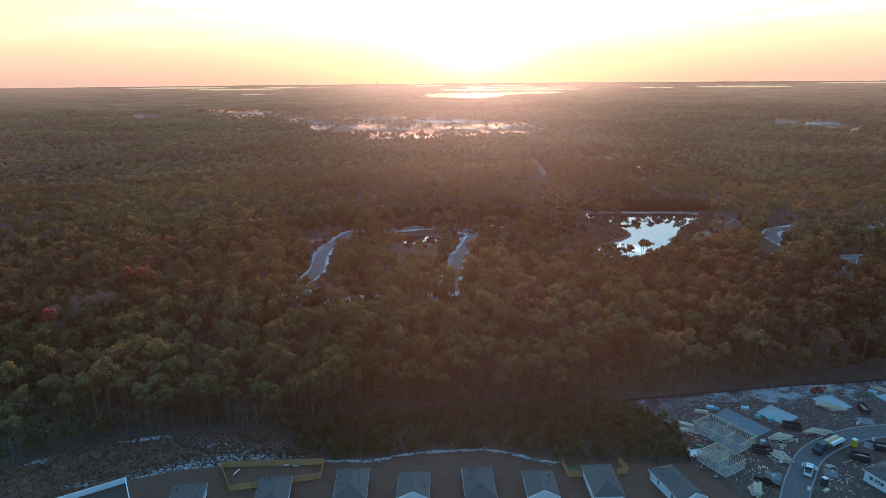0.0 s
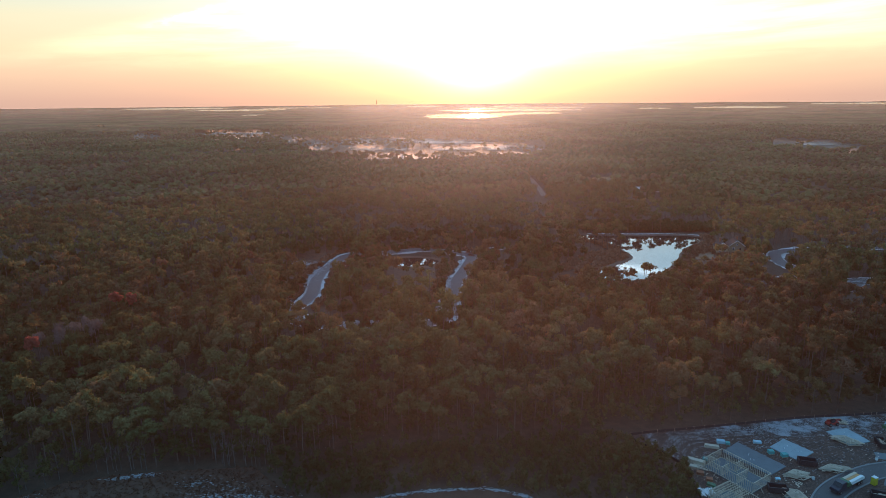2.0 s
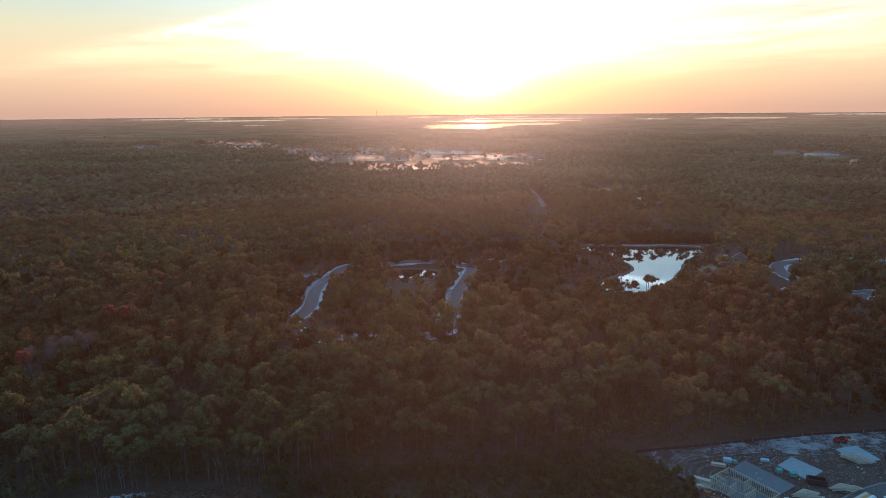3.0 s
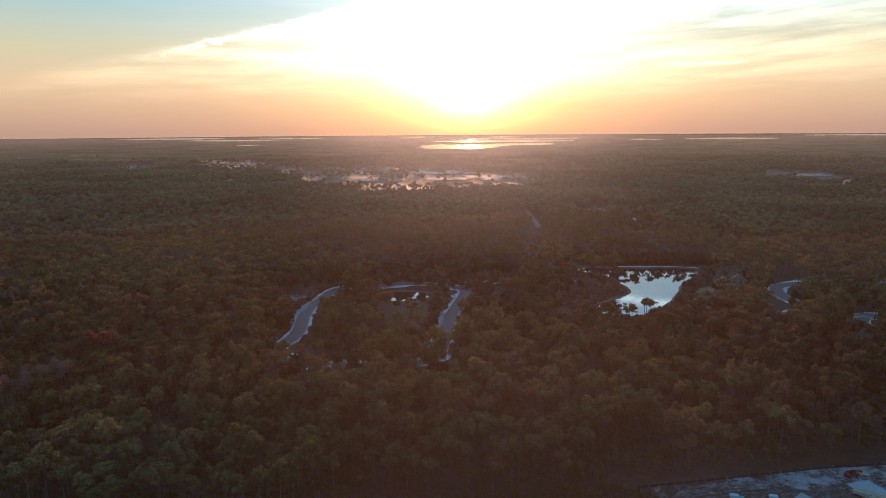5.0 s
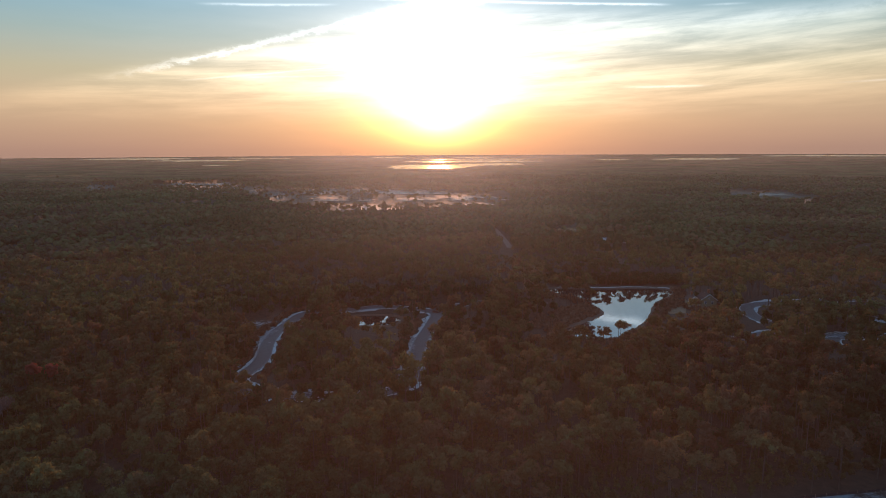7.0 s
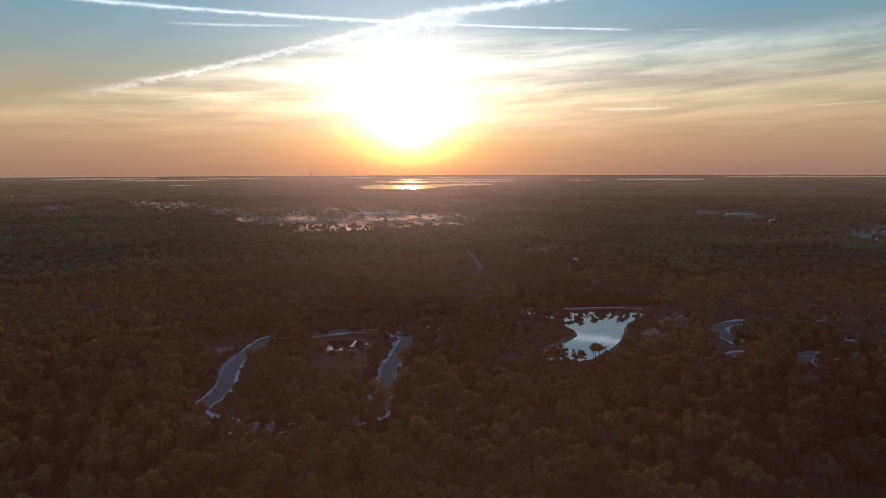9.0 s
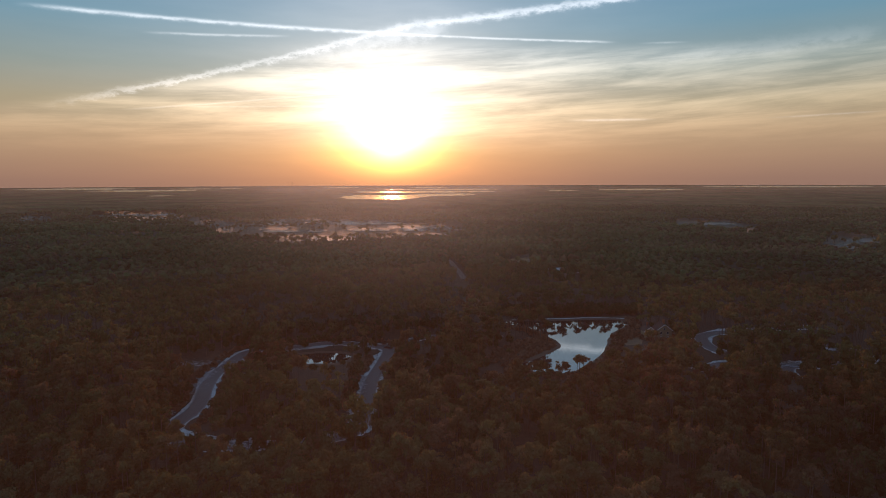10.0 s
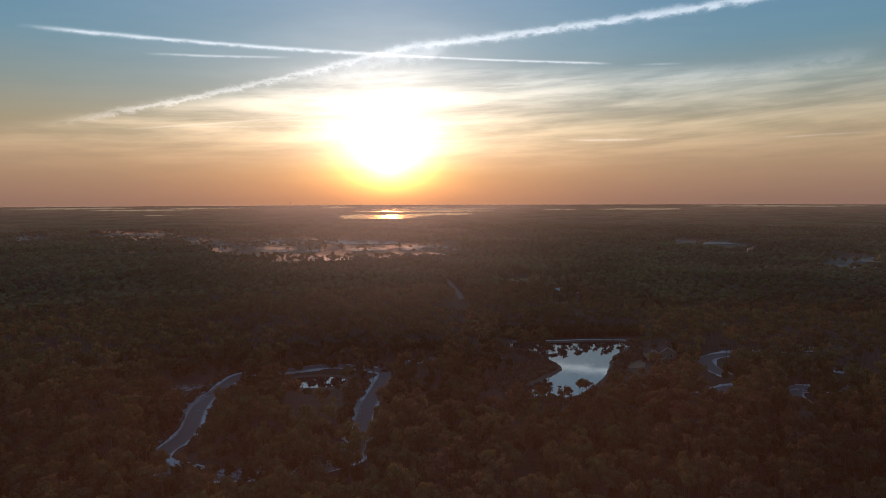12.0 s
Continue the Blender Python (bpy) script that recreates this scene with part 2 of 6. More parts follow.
M_SAND = plain("pond_bank", (.13, .085, .055), 0.9, 0.4, 1.0)


def water_material():
    def build(n):
        p = here(n)
        w = n.noise(p, 0.6, 3.0)
        g = n.add("ShaderNodeBsdfGlossy", {"Color": (.67, .70, .69, 1), "Roughness": 0.03, "Normal": bump(n, w, 0.02, 0.03)})
        d = n.add("ShaderNodeBsdfDiffuse", {0: (.03, .04, .045, 1)})
        f = n.add("ShaderNodeFresnel", {"IOR": 2.6})
        return n.add("ShaderNodeMixShader", (n.m("MINIMUM", n.m("ADD", f, 0.25), 0.95), d, g))
    return material("still_water", build)


M_WATER = water_material()


def marsh_material():
    def build(n):
        # orange of the low dawn sky is put into the reflection colour
        g = n.add("ShaderNodeBsdfGlossy", {"Color": (.82, .60, .34, 1), "Roughness": n.smooth(n.noise(here(n), 0.01, 3.0), 0.3, 0.7, 0.22, 0.36)})
        d = n.add("ShaderNodeBsdfDiffuse", {0: (.10, .10, .09, 1)})
        return n.add("ShaderNodeMixShader", (0.8, d, g))
    return material("rippled_marsh", build)


M_MARSH = marsh_material()
M_SHINGLE = plain("grey_shingles", (.080, .074, .068), 0.6, 0.35, 2.5)
M_SIDING = plain("white_siding", (.76, .78, .80), 0.6, 0.08, 1.0)
M_TRIM = plain("white_trim", (.8, .8, .8), 0.5, 0.05, 2.0)
M_PINEWOOD = plain("raw_pine", (.54, .27, .11), 0.8, 0.3, 3.0)
M_LUMBER = plain("framing_lumber", (.60, .48, .37), 0.8, 0.3, 3.0)
M_GLASSDARK = plain("window_pane", (.02, .025, .03), 0.08, 0.1)


def lens_veil_material():
    """A sheet before the lens that stands in for its warm veiling glare: densest high up and under the sun."""
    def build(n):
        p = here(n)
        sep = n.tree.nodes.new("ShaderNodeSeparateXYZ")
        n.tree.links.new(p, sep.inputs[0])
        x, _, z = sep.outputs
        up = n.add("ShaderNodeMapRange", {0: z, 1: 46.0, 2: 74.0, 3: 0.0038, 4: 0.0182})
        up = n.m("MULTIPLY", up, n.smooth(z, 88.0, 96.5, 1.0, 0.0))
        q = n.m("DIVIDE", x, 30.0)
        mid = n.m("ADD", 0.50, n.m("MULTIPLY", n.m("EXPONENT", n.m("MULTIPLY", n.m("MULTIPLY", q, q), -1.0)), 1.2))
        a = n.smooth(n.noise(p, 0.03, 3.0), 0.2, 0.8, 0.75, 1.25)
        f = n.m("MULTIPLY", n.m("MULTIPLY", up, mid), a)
        # warm red of the glare put into the sheet's own colour
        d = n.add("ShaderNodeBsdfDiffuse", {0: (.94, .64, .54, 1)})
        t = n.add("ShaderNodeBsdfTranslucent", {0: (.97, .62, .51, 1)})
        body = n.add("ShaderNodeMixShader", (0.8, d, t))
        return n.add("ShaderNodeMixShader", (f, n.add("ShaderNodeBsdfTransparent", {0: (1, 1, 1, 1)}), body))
    return material("lens_veil", build)


def mist_material(name, density, patch=0.4, scale=0.004, top=0.45, thick=1.2, foot=0.0, ramp=0.22, through_light=0.8, tint=(.76, .77, .80)):
    """A thin sheet of mist, or one imitating distance haze, that lets most light through and scatters the rest both
    ways.
    """
    def build(n):
        p = here(n)
        up = n.tree.nodes.new("ShaderNodeSeparateXYZ")
        n.tree.links.new(n.add("ShaderNodeTexCoord", out="Generated"), up.inputs[0])
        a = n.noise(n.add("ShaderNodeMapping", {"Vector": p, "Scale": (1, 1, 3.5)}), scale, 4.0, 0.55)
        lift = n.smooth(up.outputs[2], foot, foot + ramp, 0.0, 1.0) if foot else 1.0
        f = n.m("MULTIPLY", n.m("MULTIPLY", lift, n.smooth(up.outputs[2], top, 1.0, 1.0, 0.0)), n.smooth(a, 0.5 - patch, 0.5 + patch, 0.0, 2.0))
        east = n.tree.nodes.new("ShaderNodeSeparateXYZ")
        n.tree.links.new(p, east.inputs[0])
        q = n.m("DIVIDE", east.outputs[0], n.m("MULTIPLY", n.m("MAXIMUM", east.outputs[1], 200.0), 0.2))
        # density raised below the sun to imitate its forward glow
        sunward = n.m("ADD", 0.5, n.m("MULTIPLY", n.m("EXPONENT", n.m("MULTIPLY", n.m("MULTIPLY", q, q), -1.0)), thick))
        f = n.m("MULTIPLY", n.m("MULTIPLY", f, sunward), density, clamp=True)
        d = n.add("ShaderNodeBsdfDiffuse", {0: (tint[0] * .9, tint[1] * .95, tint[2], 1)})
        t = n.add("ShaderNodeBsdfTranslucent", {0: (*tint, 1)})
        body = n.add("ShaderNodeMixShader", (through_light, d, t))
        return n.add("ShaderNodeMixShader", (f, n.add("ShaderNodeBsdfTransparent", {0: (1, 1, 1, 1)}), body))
    return material(name, build)


M_RED_PAINT = plain("red_paint", (.42, .04, .03), 0.5, 0.15)
M_DARK_STEEL = plain("dark_steel", (.035, .036, .04), 0.6, 0.4, 2.0)
M_NAVY = plain("navy_paint", (.022, .032, .05), 0.3, 0.1)
M_BLACK_CAR = plain("black_paint", (.02, .022, .026), 0.25, 0.1)
M_WHITE_CAR = plain("white_paint", (.75, .76, .78), 0.3, 0.06)
M_GREEN = plain("green_paint", (.05, .16, .08), 0.5, 0.2)
M_TEAL = plain("teal_wrap", (.06, .36, .34), 0.5, 0.2)
M_BLUE_WRAP = plain("blue_white_wrap", (.36, .56, .64), 0.5, 0.15)
M_YELLOW = plain("yellow_plastic", (.62, .48, .04), 0.5, 0.1)
M_TYRE = plain("tyre_rubber", (.02, .02, .02), 0.85, 0.2)
M_BRICK = plain("red_brick", (.34, .13, .07), 0.9, 0.35, 3.0)
M_SILT = plain("silt_fabric", (.03, .03, .032), 0.9, 0.3)
M_BROWN_ROOF = plain("brown_shingles", (.055, .038, .032), 0.85, 0.35, 2.0)
M_TAN = plain("tan_siding", (.34, .27, .17), 0.75, 0.2)
M_TURF = plain("artificial_turf", (.06, .13, .04), 0.9, 0.3)
M_STEEL = plain("galvanised_steel", (.4, .4, .4), 0.45, 0.2, 3.0, 0.7)
M_CONC_GREY = plain("green_concrete", (.13, .155, .17), 0.7, 0.35, 0.6)

# ---- shapes ----
def mesh_of(name, bm, mat, smooth=False):
    me = bpy.data.meshes.new(name)
    bm.to_mesh(me)
    bm.free()
    for m in (mat if isinstance(mat, (list, tuple)) else (mat,)):
        me.materials.append(m)
    if smooth:
        me.shade_smooth()
    return me


def part(name, bm, mat, parent=None, label="", at=None, smooth=False):
    """Links a bmesh as one mesh object under a thing or a part."""
    ob = new(name, mesh_of(name, bm, mat, smooth))
    if parent is not None:
        ob.parent = parent
    if at is not None:
        ob.matrix_basis = at
    return tagged(ob, label)


def thing(name, label, category, at=None, group="", kind=""):
    ob = new(name)
    ob.empty_display_size = 0.5
    if at is not None:
        ob.matrix_basis = at
    return tagged(ob, label, category, group, kind)


def box(bm, x, y, z, sx, sy, sz, m=None, bevel=0.0):
    """A box whose base centre is at (x, y, z)."""
    made = bmesh.ops.create_cube(bm, size=1.0)["verts"]
    mat = Matrix.Translation((x, y, z + sz / 2)) @ Matrix.Diagonal((sx, sy, sz, 1))
    bmesh.ops.transform(bm, matrix=(m @ mat) if m else mat, verts=made)
    if bevel:
        edges = list({e for v in made for e in v.link_edges})
        bmesh.ops.bevel(bm, geom=edges, offset=bevel, segments=1, affect="EDGES")
    return made


def beam(bm, a, b, w, h=None):
    """A square bar from a to b."""
    a, b = Vector(a), Vector(b)
    d = b - a
    made = bmesh.ops.create_cube(bm, size=1.0)["verts"]
    q = d.to_track_quat("X", "Z").to_matrix().to_4x4()
    bmesh.ops.transform(bm, matrix=Matrix.Translation((a + b) / 2) @ q @ Matrix.Diagonal((d.length, w, h or w, 1)), verts=made)


def tube(bm, pts, radii, sides=6, cap=True):
    rings = []
    for i, (p, r) in enumerate(zip(pts, radii)):
        p = Vector(p)
        d = (Vector(pts[min(i + 1, len(pts) - 1)]) - Vector(pts[max(i - 1, 0)])).normalized()
        q = d.to_track_quat("Z", "Y")
        rings.append([bm.verts.new(p + q @ Vector((r * math.cos(k * math.tau / sides), r * math.sin(k * math.tau / sides), 0))) for k in range(sides)])
    for a, b in zip(rings, rings[1:]):
        for k in range(sides):
            bm.faces.new((a[k], a[(k + 1) % sides], b[(k + 1) % sides], b[k]))
    if cap:
        bm.faces.new(rings[-1])
        bm.faces.new(rings[0][::-1])


def polygon(bm, pts, z, thick=0.0):
    vs = [bm.verts.new((x, y, z)) for x, y in pts]
    f = bm.faces.new(vs)
    if f.normal.z < 0 or sum((b[0] - a[0]) * (b[1] + a[1]) for a, b in zip(pts, pts[1:] + pts[:1])) > 0:
        f.normal_flip()
    if thick:
        low = bmesh.ops.extrude_face_region(bm, geom=[f])
        bmesh.ops.translate(bm, vec=(0, 0, -thick), verts=[g for g in low["geom"] if isinstance(g, bmesh.types.BMVert)])
    return f


def smooth_line(pts, step=3.0):
    """Catmull-Rom points along a polyline."""
    out = []
    P = [Vector(p) for p in pts]
    for i in range(len(P) - 1):
        a, b, c, d = P[max(i - 1, 0)], P[i], P[i + 1], P[min(i + 2, len(P) - 1)]
        k = max(1, int((c - b).length / step))
        for j in range(k):
            t = j / k
            out.append(0.5 * ((2 * b) + (c - a) * t + (2 * a - 5 * b + 4 * c - d) * t * t + (3 * b - a - 3 * c + d) * t ** 3))
    return out + [P[-1]]


def ribbon(bm, line, left, right, z, drop=0.0):
    """A strip along a line of 2D points; left and right are offsets, each a number or a function of the index."""
    n = len(line)
    rows = []
    for i, p in enumerate(line):
        d = (line[min(i + 1, n - 1)] - line[max(i - 1, 0)]).normalized()
        side = Vector((d.y, -d.x))
        l = left(i) if callable(left) else left
        r = right(i) if callable(right) else right
        rows.append([bm.verts.new((*(p + side * s), z)) for s in (l, r)])
    for a, b in zip(rows, rows[1:]):
        f = bm.faces.new((a[0], a[1], b[1], b[0]))
        f.normal_update()
        if f.normal.z < 0:
            f.normal_flip()
    if drop:
        g = bmesh.ops.extrude_face_region(bm, geom=bm.faces[:])
        bmesh.ops.translate(bm, vec=(0, 0, -drop), verts=[v for v in g["geom"] if isinstance(v, bmesh.types.BMVert)])
        bmesh.ops.recalc_face_normals(bm, faces=bm.faces)


def inside(x, y, poly):
    """Which of the points (arrays) lie in a polygon."""
    r = np.zeros(len(x), bool)
    for (x0, y0), (x1, y1) in zip(poly, poly[1:] + poly[:1]):
        if y0 != y1:
            r ^= ((y0 > y) != (y1 > y)) & (x < (x1 - x0) * (y - y0) / (y1 - y0) + x0)
    return r


def near_line(x, y, line, width):
    r = np.zeros(len(x), bool)
    for a, b in zip(line, line[1:]):
        dx, dy = b[0] - a[0], b[1] - a[1]
        t = np.clip(((x - a[0]) * dx + (y - a[1]) * dy) / (dx * dx + dy * dy + 1e-9), 0, 1)
        r |= (x - a[0] - t * dx) ** 2 + (y - a[1] - t * dy) ** 2 < width * width
    return r


# ---- the lie of the land ----
HUB = (0.0, 20.0)
RISE0, RISE1, RISE = 1500.0, 4920.0, 62.0


def land_z(x, y):
    """Flat coastal plain, rising very gently to the far woods."""
    d = np.hypot(x - HUB[0], y - HUB[1])
    return RISE * np.clip((d - RISE0) / (RISE1 - RISE0), 0, 1) ** 1.7


def raw_mesh(name, verts, tris, mat, smooth=False):
    """A mesh from numpy arrays of vertices and of equal-sided faces."""
    me = bpy.data.meshes.new(name)
    k = tris.shape[1]
    me.vertices.add(len(verts))
    me.vertices.foreach_set("co", verts.astype(np.float32).ravel())
    me.loops.add(tris.size)
    me.loops.foreach_set("vertex_index", tris.astype(np.int32).ravel())
    me.polygons.add(len(tris))
    me.polygons.foreach_set("loop_start", np.arange(0, tris.size, k, dtype=np.int32))
    me.materials.append(mat)
    me.update(calc_edges=True)
    me.polygons.foreach_set("use_smooth", np.full(len(tris), smooth))
    return me


def sheet(radii, angles, height, closed):
    a, r = np.meshgrid(angles, radii)
    x, y = HUB[0] + r * np.sin(a), HUB[1] + r * np.cos(a)
    verts = np.stack([x, y, height(x, y)], -1).reshape(-1, 3)
    w = len(angles)
    i, j = np.meshgrid(np.arange(len(radii) - 1), np.arange(w if closed else w - 1), indexing="ij")
    q = np.stack([i * w + j, (i + 1) * w + j, (i + 1) * w + (j + 1) % w, i * w + (j + 1) % w], -1).reshape(-1, 4)
    return verts, q[:, ::-1]


v, q = sheet(np.concatenate([np.linspace(0.5, 1500, 60), np.linspace(1550, 4930, 60)]), np.linspace(0, math.tau, 180, endpoint=False), land_z, True)
tagged(new("ground", raw_mesh("ground", v, q, M_GROUND, True)), "dark leaf-strewn forest floor reaching the horizon", "ground", kind="structure")

# clearings
LAWN = [(-120, 60), (-120, 100), (-100, 118), (-88, 123.7), (-79.9, 128.1), (-67.3, 130.4), (-40.5, 133.3), (-28.2, 134.1), (-23.2, 135.9), (-14.3, 138.6),
        (-6.7, 139.7), (1.7, 140.6), (8.6, 139.4), (15.8, 136.3), (21.6, 135.3), (38.1, 137.0), (44.3, 136.0), (55.5, 137.2), (62.9, 125), (80, 60)]
SITE = [(45.9, 168.9), (54.3, 171.0), (63.5, 172.8), (82.6, 176.9), (102.2, 181.2), (121.5, 183.9), (135.1, 186.4), (190, 196), (190, 60), (80, 60),
        (62.9, 125), (56.0, 137.0), (56.2, 141.2), (56.3, 146.5), (56.2, 153.7), (53.4, 158.2), (46.3, 165.4)]
BRUSH = [(-175, 60), (-175, 96), (-140, 113), (-124, 125.7), (-118.6, 130.9), (-109.3, 138.5), (-96.9, 142.7), (-88, 144.6), (-72.3, 146.7), (-61.1, 148.1), (-53.7, 141.5),
         (-46, 136), (-40.5, 133.2), (-67.3, 130.3), (-79.9, 128.0), (-88, 123.6), (-100, 117.9), (-120, 99.9), (-120, 60)]
POND = [(74, 450), (84, 451), (101.7, 449.5), (118.7, 449), (138.5, 450.5), (158, 446.5), (158.3, 436.3), (150.3, 424.0), (138.4, 410.6), (131.9, 398.1), (126.2, 383.5), (117.8, 367.2), (111.5, 357.0),
        (106.5, 350.9), (99.5, 342.6), (93.5, 335.5), (84, 331.5), (73.5, 333), (65.5, 339), (65, 347.5), (72.0, 353.6), (82.3, 363.8), (91.0, 373.1), (96.4, 380.1), (98.0, 387.1), (98.2, 397.0),
        (95.5, 407.0), (93, 419), (88, 429), (80, 434), (73, 438), (70, 444)]
POOL = [(-57, 369), (-55, 376.5), (-44.2, 380.5), (-31.6, 379.3), (-23.2, 373), (-25, 366), (-30, 361.8), (-38.5, 360.2), (-50.5, 361.2)]
GLINT = [(166, 716), (164, 700), (172, 690), (184, 676), (196, 668), (206, 678), (204, 700), (190, 716), (178, 722)]
ROAD_A = [(-74.9, 392.5), (-84.5, 384.8), (-88.4, 363.5), (-90.7, 346.2), (-89.5, 326.8), (-86.0, 306.5), (-85.7, 294.5), (-87.6, 284.1), (-88, 273), (-82, 264), (-72, 259), (-58, 257), (-40, 257), (-25, 261), (-16.5, 266),
          (-14.1, 274.3), (-13.3, 286.3), (-12.7, 299.3), (-12.1, 313.4), (-11.2, 328.8), (-8.5, 345.7), (-5.5, 364.4), (-3.6, 384), (-10, 392.5), (-27.7, 400.5), (-41.0, 402.0), (-53.4, 397.5), (-64, 393.5), (-74.9, 392.5)]
ROAD_B = [(-4.5, 387), (2.1, 398.6), (13.4, 406.7), (25.1, 413.4), (38, 419)]
ROAD_R = [(155, 330), (176, 339.5), (206, 334), (228, 333), (250, 338), (262, 352), (258, 365), (244, 372)]
ROAD_S = [(196, 314), (199, 325), (206, 334)]
ROAD_T = [(186, 362), (184, 370), (186, 385), (192, 398), (204, 405), (222, 408), (246, 413), (280, 414)]
ROAD_F = [(69, 640), (69.5, 670), (69, 719), (67, 786), (62, 830)]
MEADOWS = [
    [(-275, 1060), (-215, 945), (-150, 905), (-87, 915), (-33, 942), (60, 952), (110, 1010), (143, 1326), (26, 1447), (-175, 1529), (-281, 1519), (-369, 1448), (-384, 1509), (-477, 1646), (-610, 1830), (-488, 1469), (-376, 1303)],
    [(-765, 1653), (-668, 1597), (-579, 1544), (-495, 1491), (-600, 1800), (-681, 2042), (-806, 2047), (-896, 1958)],
    [(-883, 1566), (-805, 1561), (-999, 1932), (-1082, 1933)],
    [(-1213, 1828), (-1092, 1856), (-1065, 1980), (-1258, 2335), (-1330, 2257), (-1450, 2181)],
    [(549, 1208), (600, 1155), (614, 1044), (763, 1281), (736, 1412), (687, 1500)],
    [(581, 829), (588, 805), (650, 815), (779, 972), (741, 995), (717, 1008)],
]

# ---- surfaces laid on the ground ----
def surface(name, poly, z, mat, label, category="ground"):
    bm = bmesh.new()
    polygon(bm, poly, z)
    bmesh.ops.triangulate(bm, faces=bm.faces[:])
    return tagged(part(name, bm, mat), label, category, kind="structure")


surface("lawn", LAWN, 0.05, M_LAWN, "dormant brown lawn behind the row of houses")
surface("building_site", SITE, 0.06, M_SITE, "rutted graded soil of a building site, dusted with frost")
surface("frosted_ground", [(45.9, 168.9), (54.3, 171.0), (63.5, 172.8), (82.6, 176.9), (102.2, 181.2), (121.5, 183.9), (135.1, 186.4), (170, 192), (170, 178), (136, 176), (112, 171), (96, 170), (82, 170.5), (68, 168), (58, 164), (52, 160), (46.3, 165.4)], 0.09, M_SITE_FROST, "broad frosted strip of soil along the silt fence")
surface("cut_brush", BRUSH, 0.04, M_BRUSH, "cleared strip of brown brush with frost patches")
for poly in MEADOWS:
    bm = bmesh.new()
    polygon(bm, poly, 0)
    bmesh.ops.triangulate(bm, faces=bm.faces[:])
    bmesh.ops.subdivide_edges(bm, edges=bm.edges[:], cuts=6, use_grid_fill=True)
    for w in bm.verts:
        w.co.z = float(land_z(w.co.x, w.co.y)) + 0.5
    tagged(part("meadow", bm, M_FIELD), "open wet meadow under morning mist", "field", kind="structure")


def lay_road(name, pts, half, label, kerbs=True):
    line = smooth_line(pts, 2.5)
    rng = random.Random(len(pts))
    drift = lambda i, k: max(0.0, noise.noise((i * 0.11, k, len(pts))) + 0.15)
    ragged = [0.3 + 7.0 * drift(i, 1.7) + rng.uniform(0, 1.6) for i in range(len(line))]
    ragged2 = [0.1 + 3.4 * drift(i, 5.3) + rng.uniform(0, 0.9) for i in range(len(line))]
    bm = bmesh.new()
    if kerbs:
        ribbon(bm, line, lambda i: -half - 0.6 - ragged[i], lambda i: half + 0.6 + ragged2[i], 0.05)
        tagged(part("verge", bm, M_FROST_GLINT), "ragged frosted verge beside the road", "verge", kind="structure")
    bm = bmesh.new()
    ribbon(bm, line, -half, half, 0.10)
    road = tagged(part(name, bm, M_ASPHALT), label, "road", kind="structure")
    if kerbs:
        for s in (-1, 1):
            bm = bmesh.new()
            lo, hi = sorted((s * half, s * (half + 0.45)))
            ribbon(bm, line, lo, hi, 0.24, 0.2)
            part("kerb", bm, M_KERB, road, "pale concrete kerb")
    return road


lay_road("road", ROAD_A, 3.1, "grey asphalt loop road curving through the pines")
lay_road("road", ROAD_B, 2.8, "frosty side road leaving the loop into the pines")
lay_road("road", ROAD_R, 3.4, "grey asphalt road half hidden by pines")
lay_road("road", ROAD_S, 3.2, "short grey asphalt side street among pines")
lay_road("road", ROAD_T, 3.4, "grey asphalt road beyond the pond house")
lay_road("road", ROAD_F, 3.0, "straight pale track cut through distant woods", False)


def water_body(poly, z, label, bank, mat=None):
    line = smooth_line([Vector(p) for p in poly + poly[:1]], 4.0)
    rng = random.Random(5)
    pts = [(p.x + rng.uniform(-.5, .5), p.y + rng.uniform(-.5, .5)) for p in line[:-1]]
    bm = bmesh.new()
    polygon(bm, pts, z)
    bmesh.ops.triangulate(bm, faces=bm.faces[:])
    tagged(part("water", bm, mat or M_WATER), label, "water", kind="structure")
    # sloping bank
    bm = bmesh.new()
    n = len(pts)
    c = Vector((sum(p[0] for p in pts) / n, sum(p[1] for p in pts) / n))
    rings = []
    for off, h in ((-0.6, z - 0.1), (0.4, z + 0.12), (1.0, z + bank * 0.7), (1.8, z + bank), (4.5, 0.02)):
        ring = []
        for i, p in enumerate(pts):
            d = Vector(pts[(i + 1) % n]) - Vector(pts[i - 1])
            s = Vector((d.y, -d.x)).normalized()
            if sum((pts[(k + 1) % n][0] - pts[k][0]) * (pts[(k + 1) % n][1] + pts[k][1]) for k in range(n)) > 0:
                s = -s
            q = Vector(p) + s * off
            ring.append(bm.verts.new((q.x, q.y, h)))
        rings.append(ring)
    for a, b in zip(rings, rings[1:]):
        for i in range(n):
            bm.faces.new((a[i], a[(i + 1) % n], b[(i + 1) % n], b[i]))
    bmesh.ops.recalc_face_normals(bm, faces=bm.faces)
    tagged(part("pond_bank", bm, M_SAND, smooth=True), "low brown earth bank round the water", "bank", kind="structure")


water_body(POND, 0.12, "still pond mirroring the pale dawn sky", 0.7)
water_body(POOL, 0.12, "small still pool glinting between pine crowns", 0.3)
# white patches painted on in place of sky reflected in this pool
water_body(GLINT, 0.12, "small pool coloured white for its sky glint, through distant pines", 0.3, M_FROST_GLINT)
surface("shore", [(82, 455), (100, 454.3), (118, 453.8), (138, 455.2), (156, 452), (162, 447), (165, 449), (160, 453.5), (138, 457.8), (117, 456.3), (99, 457.5), (82, 457)], 0.16, M_FROST_GLINT, "pale frosted far shore of the pond")
